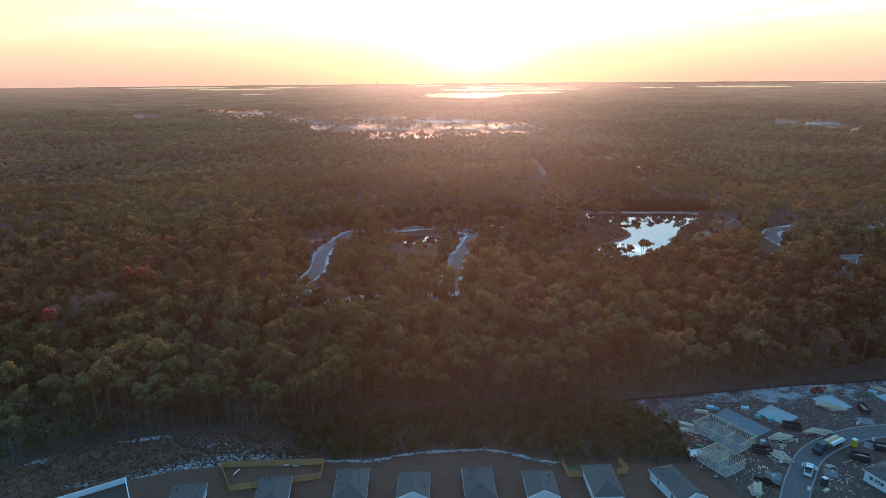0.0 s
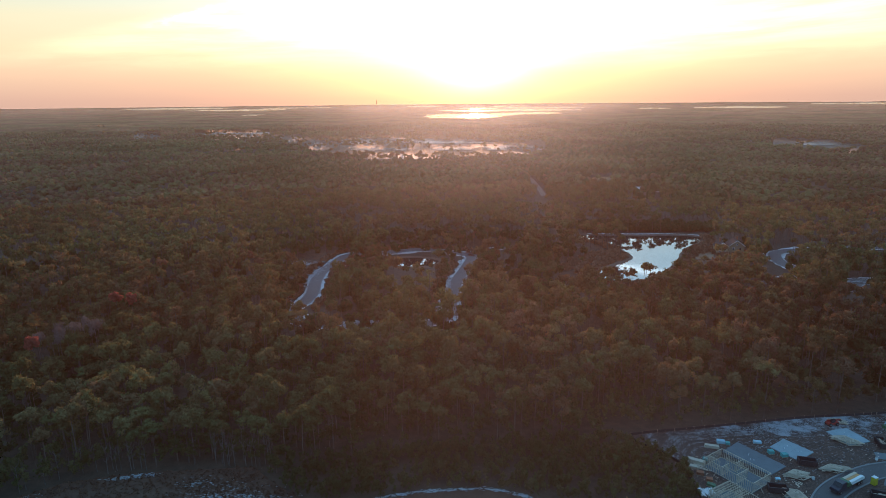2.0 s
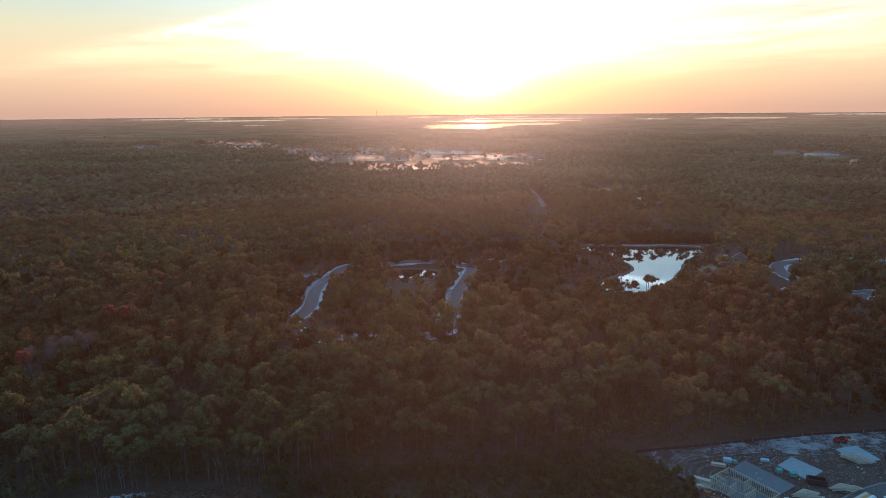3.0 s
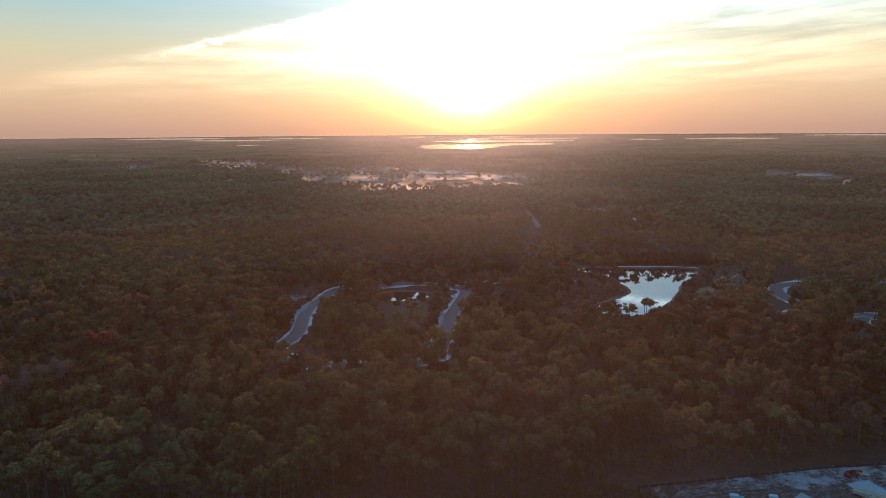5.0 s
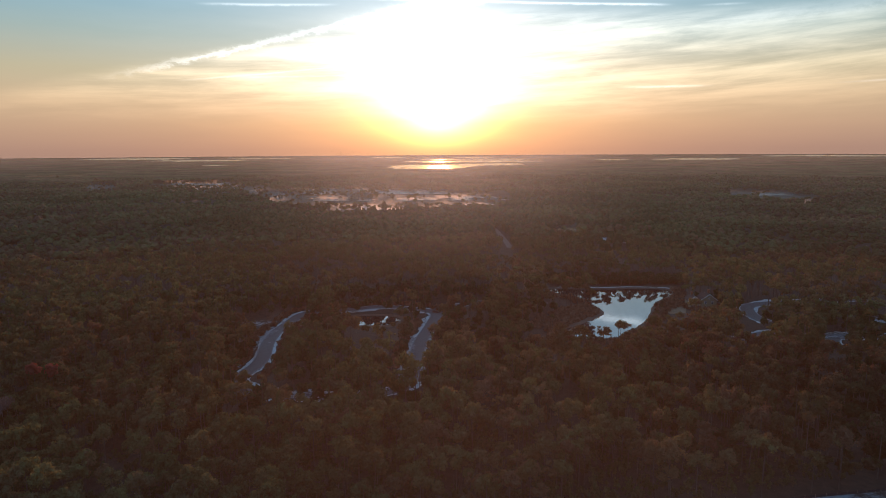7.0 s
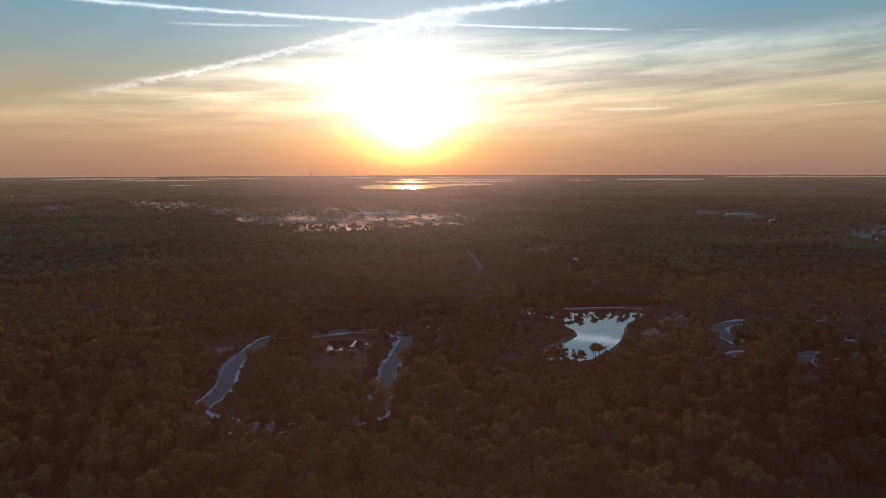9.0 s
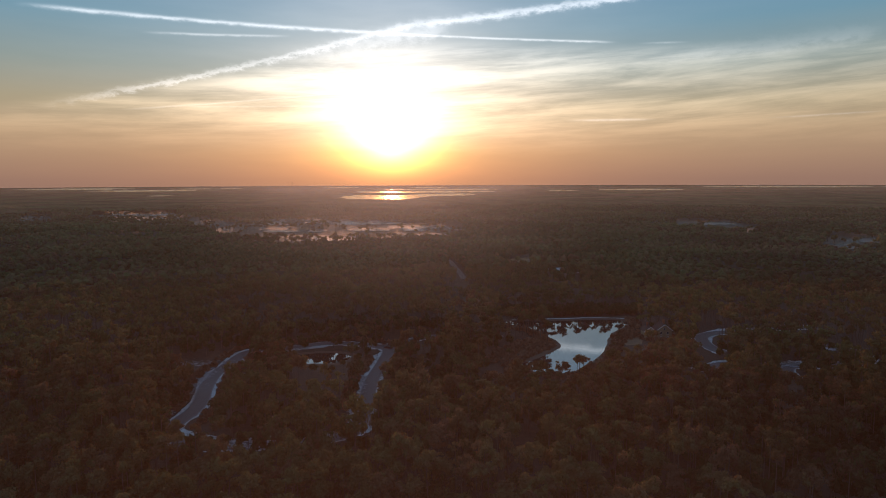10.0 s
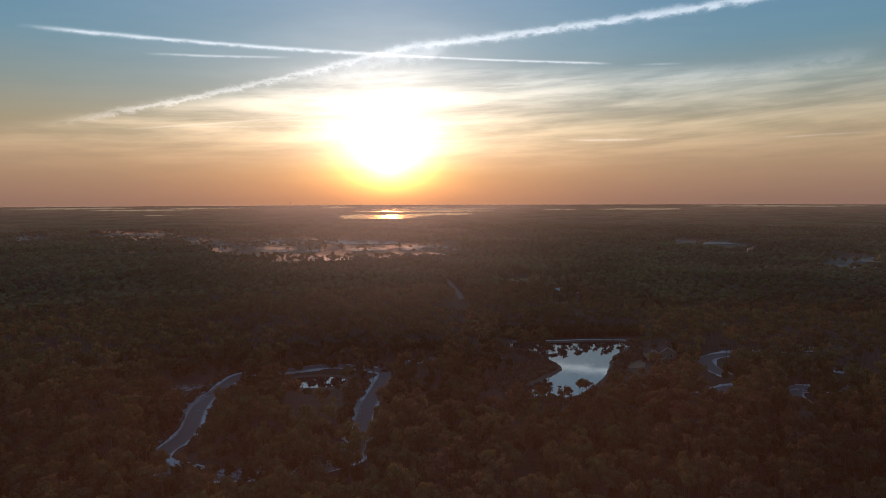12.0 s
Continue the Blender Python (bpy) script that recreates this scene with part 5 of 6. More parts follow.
def truss_pile(x, y, turn, n, length, label):
    ob = thing("truss_pile", label, "roof trusses", pose(x, y, 0.06, 0, 0, turn), group="piles of roof trusses")
    r = random.Random(int(x * 7))
    for i in range(n):
        bm = bmesh.new()
        L, hgt = length * r.uniform(.85, 1.05), length * .26
        for a, b in (((-L / 2, 0), (L / 2, 0)), ((-L / 2, 0), (0, hgt)), ((L / 2, 0), (0, hgt)), ((-L / 4, 0), (-L / 4, hgt / 2)), ((L / 4, 0), (L / 4, hgt / 2)), ((0, 0), (0, hgt)), ((-L / 4, hgt / 2), (0, 0)), ((L / 4, hgt / 2), (0, 0))):
            beam(bm, (*a, 0), (*b, 0), .2, .08)
        part("truss", bm, M_LUMBER, ob, at=pose(r.uniform(-.7, .7), r.uniform(-.8, .8), .05 + i * .09, 0, 0, r.uniform(-5, 5) + 180 * (i % 3 == 1)))
    return ob


PILE = "flat pile of raw pine roof trusses on bare soil"
for x, y, turn, n, ln in ((107.4, 167.6, -22, 7, 7.5), (96.3, 152.8, 5, 7, 7.5), (84.5, 149.8, 2, 6, 6.6), (79.6, 140.6, -48, 7, 7.0), (68.3, 126.4, 65, 6, 6.0), (110.6, 178.4, -25, 5, 5.0), (129.5, 178.8, -30, 6, 6.0)):
    truss_pile(x, y, turn, n + 5, ln, PILE)


def dumpster(x, y, turn, label, fill=False):
    ob = thing("dumpster", label, "dumpster", pose(x, y, 0.06, 0, 0, turn), group="open-top dumpsters")
    L, W, H = 4.5, 2.1, 1.3
    for nm, sx, sy, dx, dy in (("side", L, .08, 0, W / 2), ("side", L, .08, 0, -W / 2), ("end", .08, W, L / 2, 0), ("end", .08, W, -L / 2, 0)):
        bm = bmesh.new()
        box(bm, dx, dy, .2, sx, sy, H)
        if sx > 1:
            for k in range(7):
                box(bm, -L / 2 + L * (k + .5) / 7, dy + math.copysign(.07, dy), .2, .1, .1, H - .1)
        box(bm, dx, dy, .2 + H, sx + .1, sy + .1, .1)
        part(nm, bm, M_DARK_STEEL, ob)
    bm = bmesh.new()
    box(bm, 0, 0, .15, L, W, .08)
    for dx in (-L / 2 + .4, L / 2 - .4):
        box(bm, dx, 0, 0, .3, W, .16)
    part("floor", bm, M_DARK_STEEL, ob)
    if fill:
        bm = bmesh.new()
        rr = random.Random(int(x))
        for k in range(14):
            beam(bm, (rr.uniform(-2.2, 1.2), rr.uniform(-.9, .9), .4 + rr.random() * .8), (rr.uniform(-1, 2.4), rr.uniform(-.9, .9), .5 + rr.random()), .1, .2)
        part("debris", bm, M_LUMBER, ob, "scrap lumber")
    return ob


for x, y, turn, fill in ((116.3, 166.2, 80, 1), (90.2, 155.6, -12, 0), (76.6, 143.0, -8, 0), (100.8, 140.9, -22, 1), (109.6, 145.4, -20, 1)):
    dumpster(x, y, turn, "dark steel open-top dumpster on the building site", fill)


def wheel(parent, x, y, r=.4, w=.26):
    bm = bmesh.new()
    tube(bm, [(x, y - w / 2, r), (x, y - w * .4, r), (x, y + w * .4, r), (x, y + w / 2, r)], [r * .86, r, r, r * .86], 14)
    t = part("tyre", bm, M_TYRE, parent)
    bm = bmesh.new()
    tube(bm, [(x, y - w * .53, r), (x, y + w * .53, r)], [r * .5, r * .5], 10)
    part("rim", bm, M_STEEL, t)


def profile(bm, pts, half):
    """A shape drawn in x-z, as wide as twice half, narrowing a little upward."""
    top = max(p[1] for p in pts)
    rows = []
    for s in (-1, 1):
        rows.append([bm.verts.new((x, s * half * (1 - .14 * max(0, z - .95) / max(.1, top - .95)), z)) for x, z in pts])
    n = len(pts)
    bm.faces.new(rows[0])
    bm.faces.new(rows[1][::-1])
    for i in range(n):
        bm.faces.new((rows[0][i], rows[1][i], rows[1][(i + 1) % n], rows[0][(i + 1) % n]))
    bmesh.ops.recalc_face_normals(bm, faces=bm.faces)


def pickup(x, y, turn, mat, label, doors=False, bed=True):
    ob = thing("pickup_truck", label, "truck", pose(x, y, 0.11, 0, 0, turn))
    bm = bmesh.new()
    profile(bm, [(-2.8, .4), (2.75, .4), (2.8, .8), (2.6, 1.05), (1.3, 1.15), (-2.8, 1.15)], .95)
    part("body", bm, mat, ob)
    bm = bmesh.new()
    profile(bm, [(-.9, 1.15), (1.3, 1.15), (.5, 1.78), (-.75, 1.8)], .9)
    part("cab", bm, mat, ob)
    for pts in ([(.62, 1.74), (1.28, 1.2), (1.32, 1.2), (.66, 1.76)], [(-.93, 1.2), (-.79, 1.74), (-.82, 1.75), (-.97, 1.2)]):
        bm = bmesh.new()
        profile(bm, pts, .84)
        part("windscreen", bm, M_GLASSDARK, ob)
    for s in (-1, 1):
        bm = bmesh.new()
        box(bm, .2, s * .84, 1.24, 1.5, .07, .4)
        part("side_window", bm, M_GLASSDARK, ob)
    if bed:
        bm = bmesh.new()
        box(bm, -1.85, 0, 1.16, 1.7, 1.5, .02)
        part("bed", bm, M_DARK_STEEL, ob)
    if doors:
        for s in (-1, 1):
            bm = bmesh.new()
            box(bm, 0, 0, .5, 1.0, .08, 1.1, pose(1.0, s * 1.35, 0, 0, 0, s * -65) , .02)
            part("open_door", bm, mat, ob)
    for xx in (-1.8, 1.8):
        for s in (-1, 1):
            wheel(ob, xx, s * .86)
    return ob


pickup(84.6, 134.6, 57, M_WHITE_CAR, "white pickup truck with open doors parked on the street", True)
pickup(72.2, 129.6, -38, M_BLACK_CAR, "black pickup truck parked on bare soil", False)


def flatbed(x, y, turn):
    ob = thing("delivery_truck", "navy flatbed truck loaded with lumber on the street", "truck", pose(x, y, 0.11, 0, 0, turn))
    bm = bmesh.new()
    box(bm, 0, 0, .75, 11.5, .9, .3)
    box(bm, -2.2, 0, 1.05, 7.6, 2.45, .16)
    part("bed", bm, M_DARK_STEEL, ob)
    bm = bmesh.new()
    profile(bm, [(2.2, .8), (5.7, .8), (5.8, 1.5), (4.7, 1.75), (4.0, 2.75), (2.3, 2.8)], 1.15)
    part("cab", bm, M_NAVY, ob)
    bm = bmesh.new()
    profile(bm, [(4.04, 2.68), (4.66, 1.86), (4.74, 1.86), (4.12, 2.7)], 1.0)
    part("windscreen", bm, M_GLASSDARK, ob)
    bm = bmesh.new()
    box(bm, 1.2, 0, 1.2, 1.0, 2.3, 1.2, bevel=.05)
    part("headboard", bm, M_GREEN, ob, "green load board")
    rr = random.Random(4)
    for k in range(6):
        bm = bmesh.new()
        box(bm, -2.4 + rr.uniform(-.6, .6), -.8 + .8 * (k % 3), 1.22 + .5 * (k // 3), 6.0 + rr.uniform(-.6, .6), .72, .46)
        part("lumber_bundle", bm, (M_LUMBER, M_PINEWOOD, M_TRIM)[k % 3], ob)
    bm = bmesh.new()
    box(bm, -.2, .75, 1.24, 4.2, .8, .5)
    part("green_bundle", bm, M_GREEN, ob)
    for xx in (-4.6, -3.4, 4.6):
        for s in (-1, 1):
            wheel(ob, xx, s * 1.02, .5, .34)
    return ob


flatbed(95.0, 145.4, 212)


def toilet(x, y, mat, label):
    ob = thing("portable_toilet", label, "toilet", pose(x, y, 0.06, 0, 0, 25))
    bm = bmesh.new()
    box(bm, 0, 0, .1, 1.15, 1.15, 2.0, bevel=.05)
    part("body", bm, mat, ob)
    bm = bmesh.new()
    box(bm, 0, 0, 2.1, 1.2, 1.2, .22, bevel=.09)
    part("roof", bm, M_TRIM, ob, "pale domed roof")
    bm = bmesh.new()
    box(bm, 0, -.59, .2, .75, .05, 1.75)
    part("door", bm, mat, ob)
    bm = bmesh.new()
    box(bm, 0, 0, 0, 1.2, 1.2, .1)
    part("base", bm, M_DARK_STEEL, ob)


toilet(102.6, 146.8, M_YELLOW, "yellow portable toilet on the building site")
toilet(85.6, 129.2, M_DARK_STEEL, "dark portable toilet with a white roof")


def pallet(x, y, turn, sx, sy, sz, mat, label, name="material_pack", layers=3):
    sx, sy, sz = sx * .82, sy * .85, sz * .85
    ob = thing(name, label, "building materials", pose(x, y, 0.06, 0, 0, turn))
    bm = bmesh.new()
    for k in range(3):
        box(bm, 0, (k - 1) * sy * .4, 0, sx, .1, .12)
    part("bearer", bm, M_LUMBER, ob)
    for k in range(layers):
        bm = bmesh.new()
        box(bm, 0, 0, .12 + sz * k / layers, sx * (1 - .03 * k), sy * (1 - .05 * (k % 2)), sz / layers - .02, bevel=.02)
        part("layer", bm, mat, ob)
    return ob


for x, y, turn, sx, sy, sz, mat, label in (
        (70.9, 165.6, -10, 2.8, 1.6, 1.0, M_BLUE_WRAP, "pack wrapped in blue and white plastic"), (72.6, 164.9, -10, 1.4, 1.4, .8, M_TEAL, "teal wrapped pack of materials"),
        (81.4, 166.0, -14, 2.8, 1.3, .7, M_BLUE_WRAP, "pack wrapped in pale blue plastic"), (82.8, 160.6, 5, 1.9, 1.5, 1.1, M_TEAL, "teal wrapped pack beside a slab"),
        (85.8, 159.1, 8, 2.2, 1.4, 1.1, M_TEAL, "teal wrapped pack beside a slab"), (63.3, 156.3, -20, 1.8, 1.3, .8, M_TEAL, "teal wrapped pack beside the house frame"),
        (59.6, 149.6, -15, 2.2, 1.5, .9, M_BRICK, "stack of red bricks"), (61.0, 146.7, -10, 2.0, 1.5, .9, M_BRICK, "stack of red bricks"),
        (60.6, 144.4, -35, 2.6, 1.4, .8, M_GREEN, "green wrapped pack of materials"), (123.6, 176.0, 20, 2.4, 1.6, 1.1, M_GREEN, "green wrapped pack of materials"),
        (125.4, 177.3, -30, 3.0, 1.4, 1.0, M_BLUE_WRAP, "pack wrapped in pale blue plastic"), (79.0, 148.0, 0, 1.6, 1.0, .5, M_BLUE_WRAP, "small pale wrapped pack"),
        (67.4, 163.0, -15, 4.8, 1.3, .9, M_LUMBER, "stack of framing lumber"), (60.2, 155.0, -28, 5.6, 1.6, 1.2, M_LUMBER, "stack of framing lumber"), (58.0, 152.9, -20, 4.6, 1.6, .8, M_LUMBER, "stack of framing lumber"),
        (85.0, 127.0, 30, 2.2, .8, .5, M_LUMBER, "short stack of framing lumber")):
    pallet(x, y, turn, sx, sy, sz, mat, label)


def board_pile(x, y, turn, n, length, spread, mat, label):
    """Boards dropped side by side in a loose heap."""
    r = random.Random(int(x * 3))
    ob = thing("board_pile", label, "boards", pose(x, y, 0.06, 0, 0, turn), group="loose board piles")
    for k in range(n):
        bm = bmesh.new()
        ln = length * r.uniform(.6, 1.05)
        box(bm, 0, 0, 0, r.uniform(.18, .30), ln, .05)
        layer = k % 3
        part("board", bm, mat, ob, at=pose(spread * (k / (n - 1) - .5) + r.uniform(-.15, .15), r.uniform(-.5, .5), .01 + layer * .07, 0, 0, r.uniform(-9, 9)))
    return ob


board_pile(58.6, 142.0, 8, 22, 3.4, 4.0, M_TRIM, "loose heap of white trim boards at the site's edge")
board_pile(61.4, 153.2, 62, 14, 5.0, 2.6, M_LUMBER, "loose heap of framing boards beside the house frame")
board_pile(62.6, 141.2, 20, 10, 2.6, 2.2, M_LUMBER, "scattered short boards beside the stud frame")
board_pile(91.2, 137.4, 40, 6, 1.8, 1.4, M_LUMBER, "scattered short boards on bare soil")
board_pile(74.0, 136.2, -20, 6, 1.6, 2.0, M_LUMBER, "scattered scrap boards on bare soil")
board_pile(83.4, 146.4, 30, 5, 1.6, 1.6, M_LUMBER, "scattered scrap boards on bare soil")


def site_litter():
    """Offcuts, chips and torn wrapping trodden into the mud."""
    r = random.Random(31)
    verts, faces = [], []
    for cx, cy, sx, sy, n in ((66, 136, 5, 3, 36), (74, 133, 4, 3, 46), (81, 144, 5, 4, 34), (90, 151, 7, 3, 26), (97, 138, 5, 4, 50), (89, 130, 4, 4, 36), (62, 150, 3, 5, 34), (108, 162, 8, 4, 18)):
        for _ in range(n):
            x, y = r.gauss(cx, sx), r.gauss(cy, sy)
            if not inside(np.array([x]), np.array([y]), SITE)[0] or near_line(np.array([x]), np.array([y]), SITE_ROAD, 4.6)[0]:
                continue
            a, ln, w = r.uniform(0, math.pi), r.uniform(.08, .45), r.uniform(.04, .12)
            c, q, z, k = math.cos(a), math.sin(a), .09 + r.uniform(0, .05), len(verts)
            for dz in (0.0, .05):
                verts += [(x + u * c * ln - v * q * w, y + u * q * ln + v * c * w, z + dz) for u, v in ((-1, -1), (1, -1), (1, 1), (-1, 1))]
            faces += [(k + 4, k + 5, k + 6, k + 7)] + [(k + i, k + (i + 1) % 4, k + 4 + (i + 1) % 4, k + 4 + i) for i in range(4)]
    tagged(new("litter", raw_mesh("litter", np.array(verts), np.array(faces), M_LUMBER)), "offcuts and scraps of timber trodden into the mud", "litter", kind="stuff")


site_litter()


def service_box(x, y):
    ob = thing("utility_pedestal", "small white utility pedestal beside the kerb", "utility box", pose(x, y, 0.06), group="utility pedestals")
    bm = bmesh.new()
    box(bm, 0, 0, 0, .55, .55, .8, bevel=.04)
    part("cabinet", bm, M_TRIM, ob)
    bm = bmesh.new()
    box(bm, 0, 0, .8, .6, .6, .08, bevel=.03)
    part("lid", bm, M_STEEL, ob)


for x, y in ((110.2, 158.4), (88.2, 148.4), (79.4, 138.3), (109.6, 150.0), (81.0, 127.2), (74.6, 131.8)):
    service_box(x, y)

lift = thing("telehandler", "red telescopic forklift parked beside the silt fence", "forklift", pose(108.4, 177.3, 0.06, 0, 0, 15))
bm = bmesh.new()
box(bm, 0, 0, .5, 3.6, 1.5, .8, bevel=.08)
part("chassis", bm, M_RED_PAINT, lift)
bm = bmesh.new()
box(bm, -.3, -.55, 1.3, 1.3, .8, 1.0, bevel=.08)
part("cab", bm, M_GLASSDARK, lift)
bm = bmesh.new()
beam(bm, (-1.6, .35, 1.6), (3.2, .35, 1.3), .35)
part("boom", bm, M_RED_PAINT, lift)
bm = bmesh.new()
for s in (0.0, .7):
    beam(bm, (3.2, s, .5), (4.4, s, .4), .12)
beam(bm, (3.2, .35, .3), (3.2, .35, 1.4), 1.0, .1)
part("fork", bm, M_DARK_STEEL, lift)
for xx in (-1.2, 1.2):
    for s in (-1, 1):
        wheel(lift, xx, s * .8, .55, .4)

# silt fence along the wood
silt = thing("silt_fence", "low black silt fence along the edge of the wood", "fence")
pts = smooth_line(SITE[:8], 3.0)
for a, b in zip(pts, pts[1:]):
    bm = bmesh.new()
    beam(bm, (a.x, a.y, .45), (b.x, b.y, .42), .04, .8)
    part("fabric", bm, M_SILT, silt)
    bm = bmesh.new()
    box(bm, a.x, a.y, .05, .045, .045, .92)
    part("stake", bm, M_LUMBER, silt)
silt = thing("silt_fence", "low black silt fence between thicket and building site", "fence")
pts = smooth_line(SITE[11:] + SITE[:1], 3.0)
for a, b in zip(pts, pts[1:]):
    bm = bmesh.new()
    beam(bm, (a.x, a.y, .45), (b.x, b.y, .42), .04, .8)
    part("fabric", bm, M_SILT, silt)
    bm = bmesh.new()
    box(bm, a.x, a.y, .05, .045, .045, .92)
    part("stake", bm, M_LUMBER, silt)


# ---- frost lying in ragged scraps ----
def frost_scraps(name, spots, label, z=0.07):
    """spots: (x, y, spread along, spread across, direction in degrees, how many, size)."""
    r = random.Random(21)
    verts, faces = [], []
    for x, y, sx, sy, turn, n, size in spots:
        c, s = math.cos(radians(turn)), math.sin(radians(turn))
        for _ in range(n):
            u, w = r.gauss(0, sx), r.gauss(0, sy)
            px, py = x + u * c - w * s, y + u * s + w * c
            e = size * r.uniform(.3, 1.2)
            k0 = len(verts)
            k = 6
            for j in range(k):
                a = j * math.tau / k
                q = e * r.uniform(.4, 1.1)
                dx, dy = q * math.cos(a) * 2.6, q * math.sin(a) * .5
                verts.append((px + dx * c - dy * s, py + dx * s + dy * c, z + r.uniform(0, .03)))
            faces += [(k0, k0 + j, k0 + j + 1) for j in range(1, k - 1)]
    return tagged(new(name, raw_mesh(name, np.array(verts), np.array(faces), M_FROSTY)), label, "frost", kind="stuff")


lawn_edge = []
for (x0, y0), (x1, y1) in zip(LAWN[3:15], LAWN[4:15]):
    ln = math.hypot(x1 - x0, y1 - y0)
    lawn_edge.append(((x0 + x1) / 2, (y0 + y1) / 2 + .4, ln * .3, .35, math.degrees(math.atan2(y1 - y0, x1 - x0)), int(ln * 14), .24))
frost_scraps("frost", lawn_edge, "line of white frost along the edge of the lawn", 0.09)
frost_scraps("frost", [(-116.7, 130.5, 2.5, .6, 30, 120, .25), (-93.3, 142.0, 2.6, .5, 15, 160, .25), (-88.7, 142.8, 1.6, .5, 15, 80, .25), (-74.4, 140.0, 2.4, 1.5, 0, 120, .2), (-68.0, 133.4, 4.0, 1.4, 5, 380, .2),
                       (-57.0, 134.6, 4.5, .8, 5, 340, .18), (-76.3, 130.6, 4.0, .8, 15, 260, .2), (-99.6, 121.5, 1.5, .8, 20, 90, .2), (-84, 127, 5, 1, 25, 180, .18), (-64, 138, 6, 2, 0, 220, .18)],
             "scattered scraps of frost on the brown brush", 0.09)
# frost drawn out along the wheel ruts that follow the silt fence and swing round the slabs
ruts = []
rr = random.Random(9)
fence_line = smooth_line([(52, 157), (53, 163), (58, 169.5), (66, 172.2), (82.6, 175.6), (102.2, 179.8), (121.5, 182.5), (135, 185), (160, 189)], 3.0)
for off, gain in ((.8, 1.0), (1.8, .9), (3.0, .8), (4.4, .6), (6.2, .45), (8.5, .35), (11.5, .22), (15, .15)):
    for a, b in zip(fence_line, fence_line[1:]):
        d = (b - a).normalized()
        p = (a + b) / 2 + Vector((d.y, -d.x)) * off
        ruts.append((p.x, p.y, 1.3, .28, math.degrees(math.atan2(d.y, d.x)), int(80 * gain * rr.uniform(.3, 1.5)), .09))
frost_scraps("frost", ruts + [(98, 159, 6, 3, 15, 200, .13), (86, 168, 9, 3.5, 15, 500, .14), (118, 172, 9, 4, 10, 500, .14), (90, 130, 5, 3, 30, 160, .12), (85, 155, 14, 9, 10, 900, .09), (115, 165, 12, 7, 10, 900, .09), (88, 128, 7, 5, 30, 300, .09)],
             "white frost lying in wheel ruts on the graded soil", 0.10)
frost_scraps("frost", [(-62, 258.5, 5, 1.2, -20, 260, .55), (-46, 258, 6, 2, 0, 340, .5), (-30, 262, 4, 1.5, 25, 300, .5), (-34, 250, 4, 1.5, 0, 120, .5), (-108, 364, 8, 3, 8, 260, .6),
                       (-95.5, 341, 2.0, 11, 0, 620, .5), (-94.2, 300, .8, 10, 0, 320, .5), (-19.6, 298, .7, 14, 3, 260, .45), (-15.4, 328, .7, 9, 3, 180, .45), (45, 404, 12, 1.5, 12, 130, .6), (250, 362, 7, 1.5, 0, 170, .6), (206, 333, 7, 1.0, -5, 170, .6), (240, 412, 7, 1.0, 5, 100, .6)],
             "scraps of frost on clearings among the pines", 0.30)

# ---- the house on the pond, and far landmarks ----
lodge = thing("pond_house", "tan two-gabled house on the far side of the pond", "house", pose(163, 396, 0, 0, 0, -8))
for x, w, h, d in ((-6.5, 7.0, 5.4, 9), (1.8, 9.0, 6.4, 10)):
    bm = bmesh.new()
    box(bm, x, 0, 0, w, d, h)
    vs = [bm.verts.new(c) for c in ((x - w / 2, -d / 2, h), (x + w / 2, -d / 2, h), (x, -d / 2, h + w * .38), (x - w / 2, d / 2, h), (x + w / 2, d / 2, h), (x, d / 2, h + w * .38))]
    bm.faces.new(vs[:3])
    bm.faces.new(vs[3:][::-1])
    part("wall", bm, M_TAN, lodge)
    for s in (-1, 1):
        e = w / 2 + .5
        roof_face("roof", [(x, -d / 2 - .6, h + w * .38 + .1), (x, d / 2 + .6, h + w * .38 + .1), (x + s * e, d / 2 + .6, h - .28), (x + s * e, -d / 2 - .6, h - .28)], M_BROWN_ROOF, lodge, .2)
        bm = bmesh.new()
        beam(bm, (x, -d / 2 - .65, h + w * .38), (x + s * e, -d / 2 - .65, h - .35), .12, .32)
        part("rake_trim", bm, M_TRIM, lodge, "white rake trim")
    for dx in (-w * .22, w * .22):
        window(lodge, x + dx, -d / 2 - .01, h * .58, 1.2, 1.5)
        window(lodge, x + dx, -d / 2 - .01, .9, 1.2, 1.5)
    window(lodge, x, -d / 2 - .01, h + .2, .9, 1.0)
bm = bmesh.new()
box(bm, 3.0, 2.0, 6.0, 1.1, 1.1, 5.0)
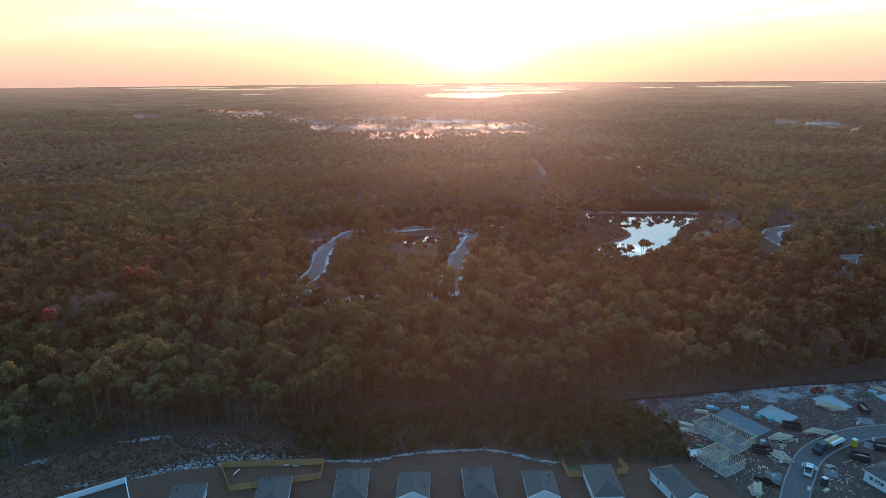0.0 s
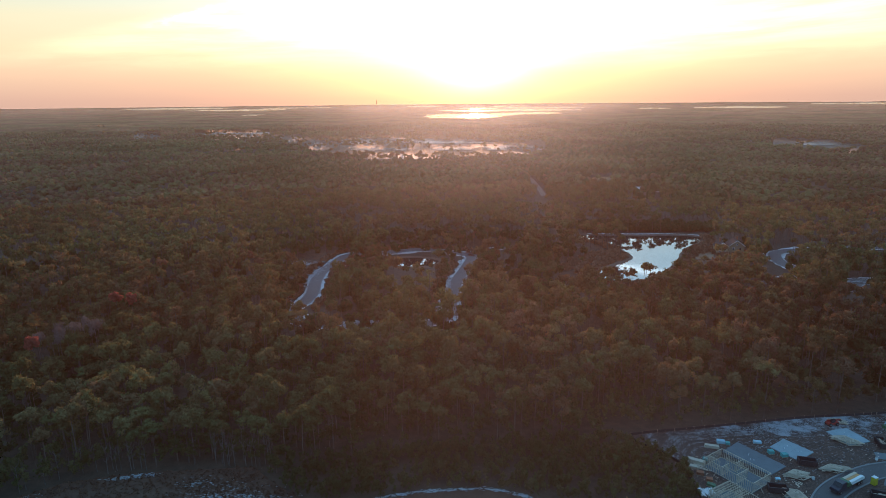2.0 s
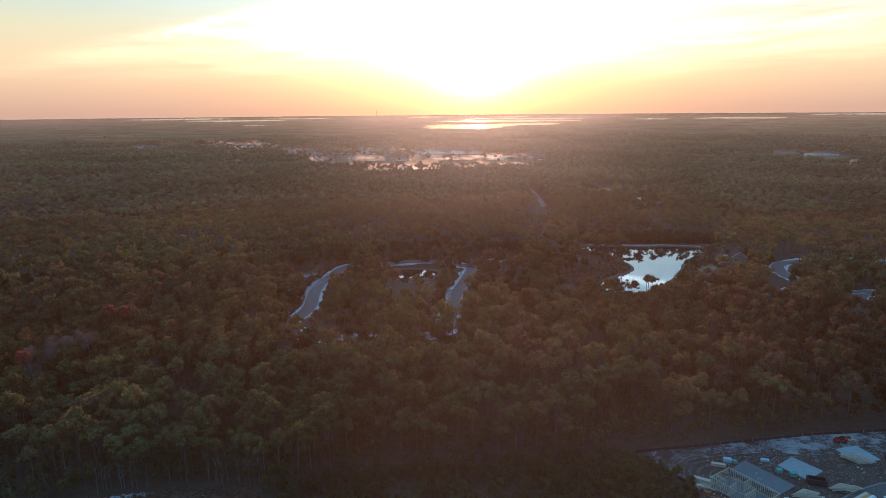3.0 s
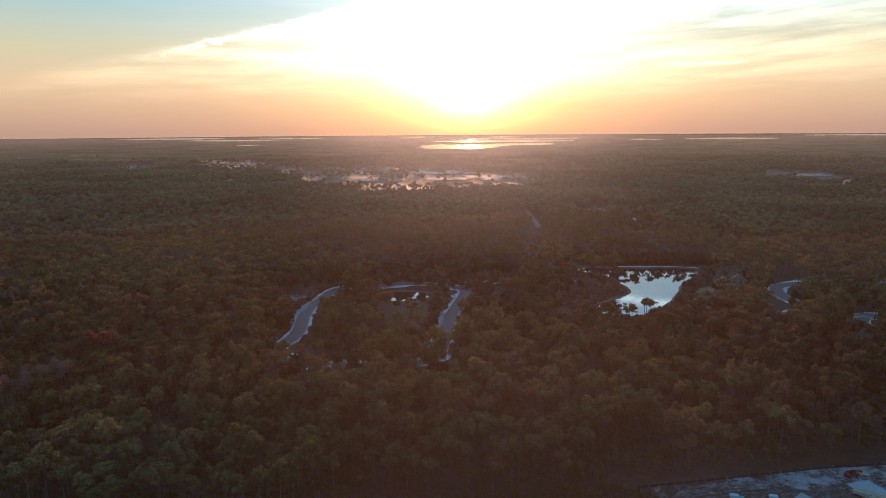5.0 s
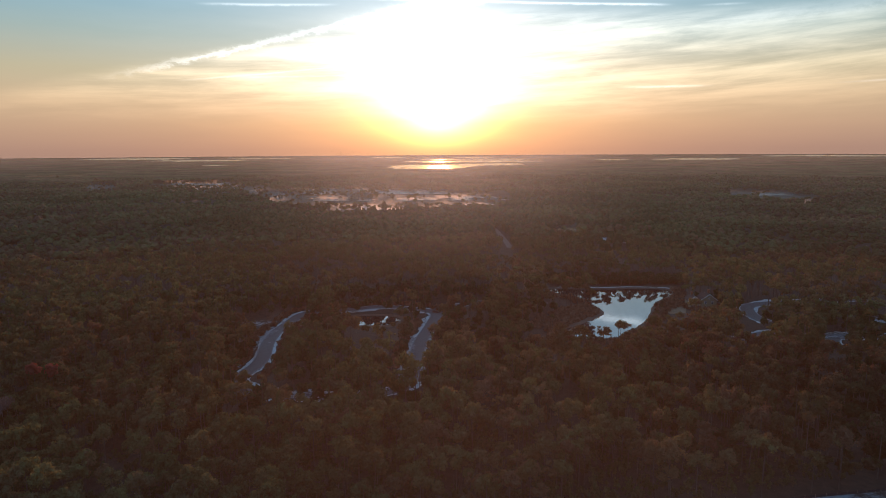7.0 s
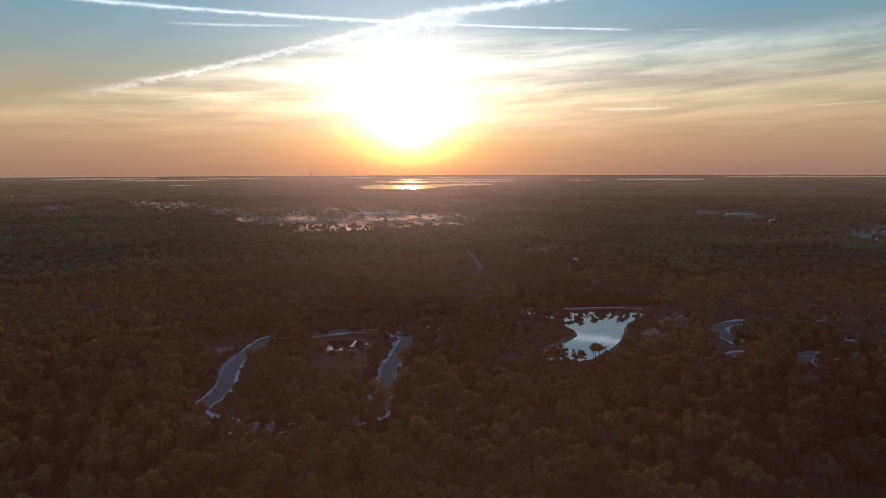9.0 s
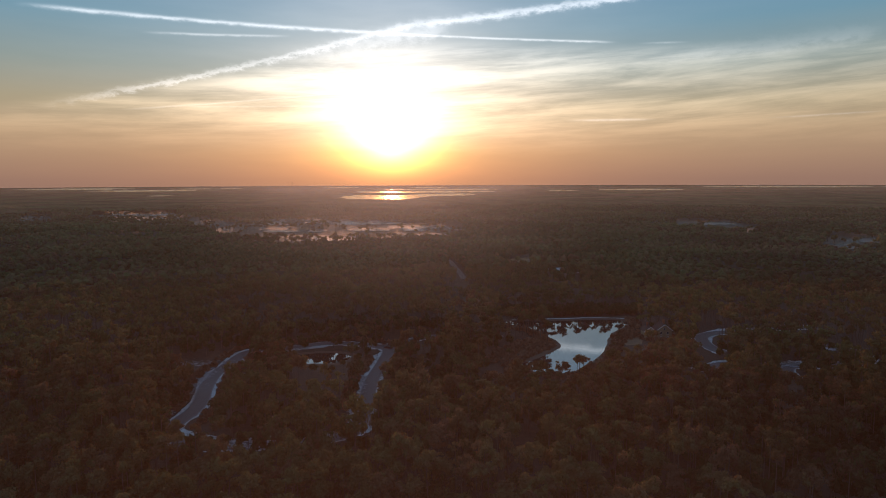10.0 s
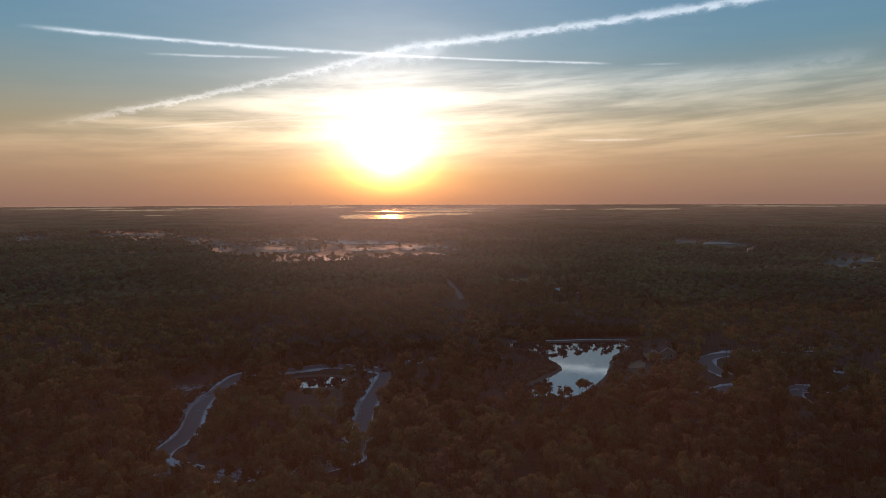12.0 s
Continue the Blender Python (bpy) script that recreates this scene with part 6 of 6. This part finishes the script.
box(bm, 3.0, 2.0, 11.0, 1.3, 1.3, .3)
part("chimney", bm, M_BRICK, lodge, "brick chimney")
bm = bmesh.new()
box(bm, -7.0, 1.5, 5.0, 1.0, 1.0, 4.6)
box(bm, -7.0, 1.5, 9.6, 1.2, 1.2, .25)
part("chimney", bm, M_BRICK, lodge, "brick chimney")
bm = bmesh.new()
polygon(bm, [(137, 381), (147, 383), (151, 392), (155, 407), (145, 409), (136, 398)], 0.06)
bmesh.ops.triangulate(bm, faces=bm.faces[:])
tagged(part("yard", bm, M_YARD), "brown winter yard between house and pond", "yard", kind="structure")

barn = thing("barn", "lone grey gable-roofed barn in the misty meadow", "barn", pose(-180, 1316, 0, 0, 0, 12))
bm = bmesh.new()
box(bm, 0, 0, 0, 24, 18, 4)
part("wall", bm, M_TAN, barn)
for s in (-1, 1):
    roof_face("roof", [(0, -10, 14), (0, 10, 14), (s * 14, 10, 3.6), (s * 14, -10, 3.6)], M_SHINGLE, barn, .3)
for s in (-1, 1):
    bm = bmesh.new()
    bm.faces.new([bm.verts.new(c) for c in ((-12, s * 9, 4), (12, s * 9, 4), (0, s * 9, 13.4))])
    part("gable", bm, M_TAN, barn)

mast_at = (-0.158 * 4300, 20 + 4300 * 0.9875)
mast_z = float(land_z(mast_at[0], mast_at[1]))
mast = thing("radio_mast", "slim lattice radio mast on the horizon", "mast", pose(mast_at[0], mast_at[1], mast_z))
for k in range(3):
    a = k * math.tau / 3
    bm = bmesh.new()
    beam(bm, (1.6 * math.cos(a), 1.6 * math.sin(a), 0), (.5 * math.cos(a), .5 * math.sin(a), 56), .7)
    part("leg", bm, M_DARK_STEEL, mast)
bm = bmesh.new()
for k in range(14):
    z = k * 4.0
    for j in range(3):
        a, b = j * math.tau / 3, (j + 1) * math.tau / 3
        q = 1.6 - 1.1 * z / 56
        beam(bm, (q * math.cos(a), q * math.sin(a), z), (q * math.cos(b), q * math.sin(b), z + 4), .3)
part("lattice", bm, M_DARK_STEEL, mast)
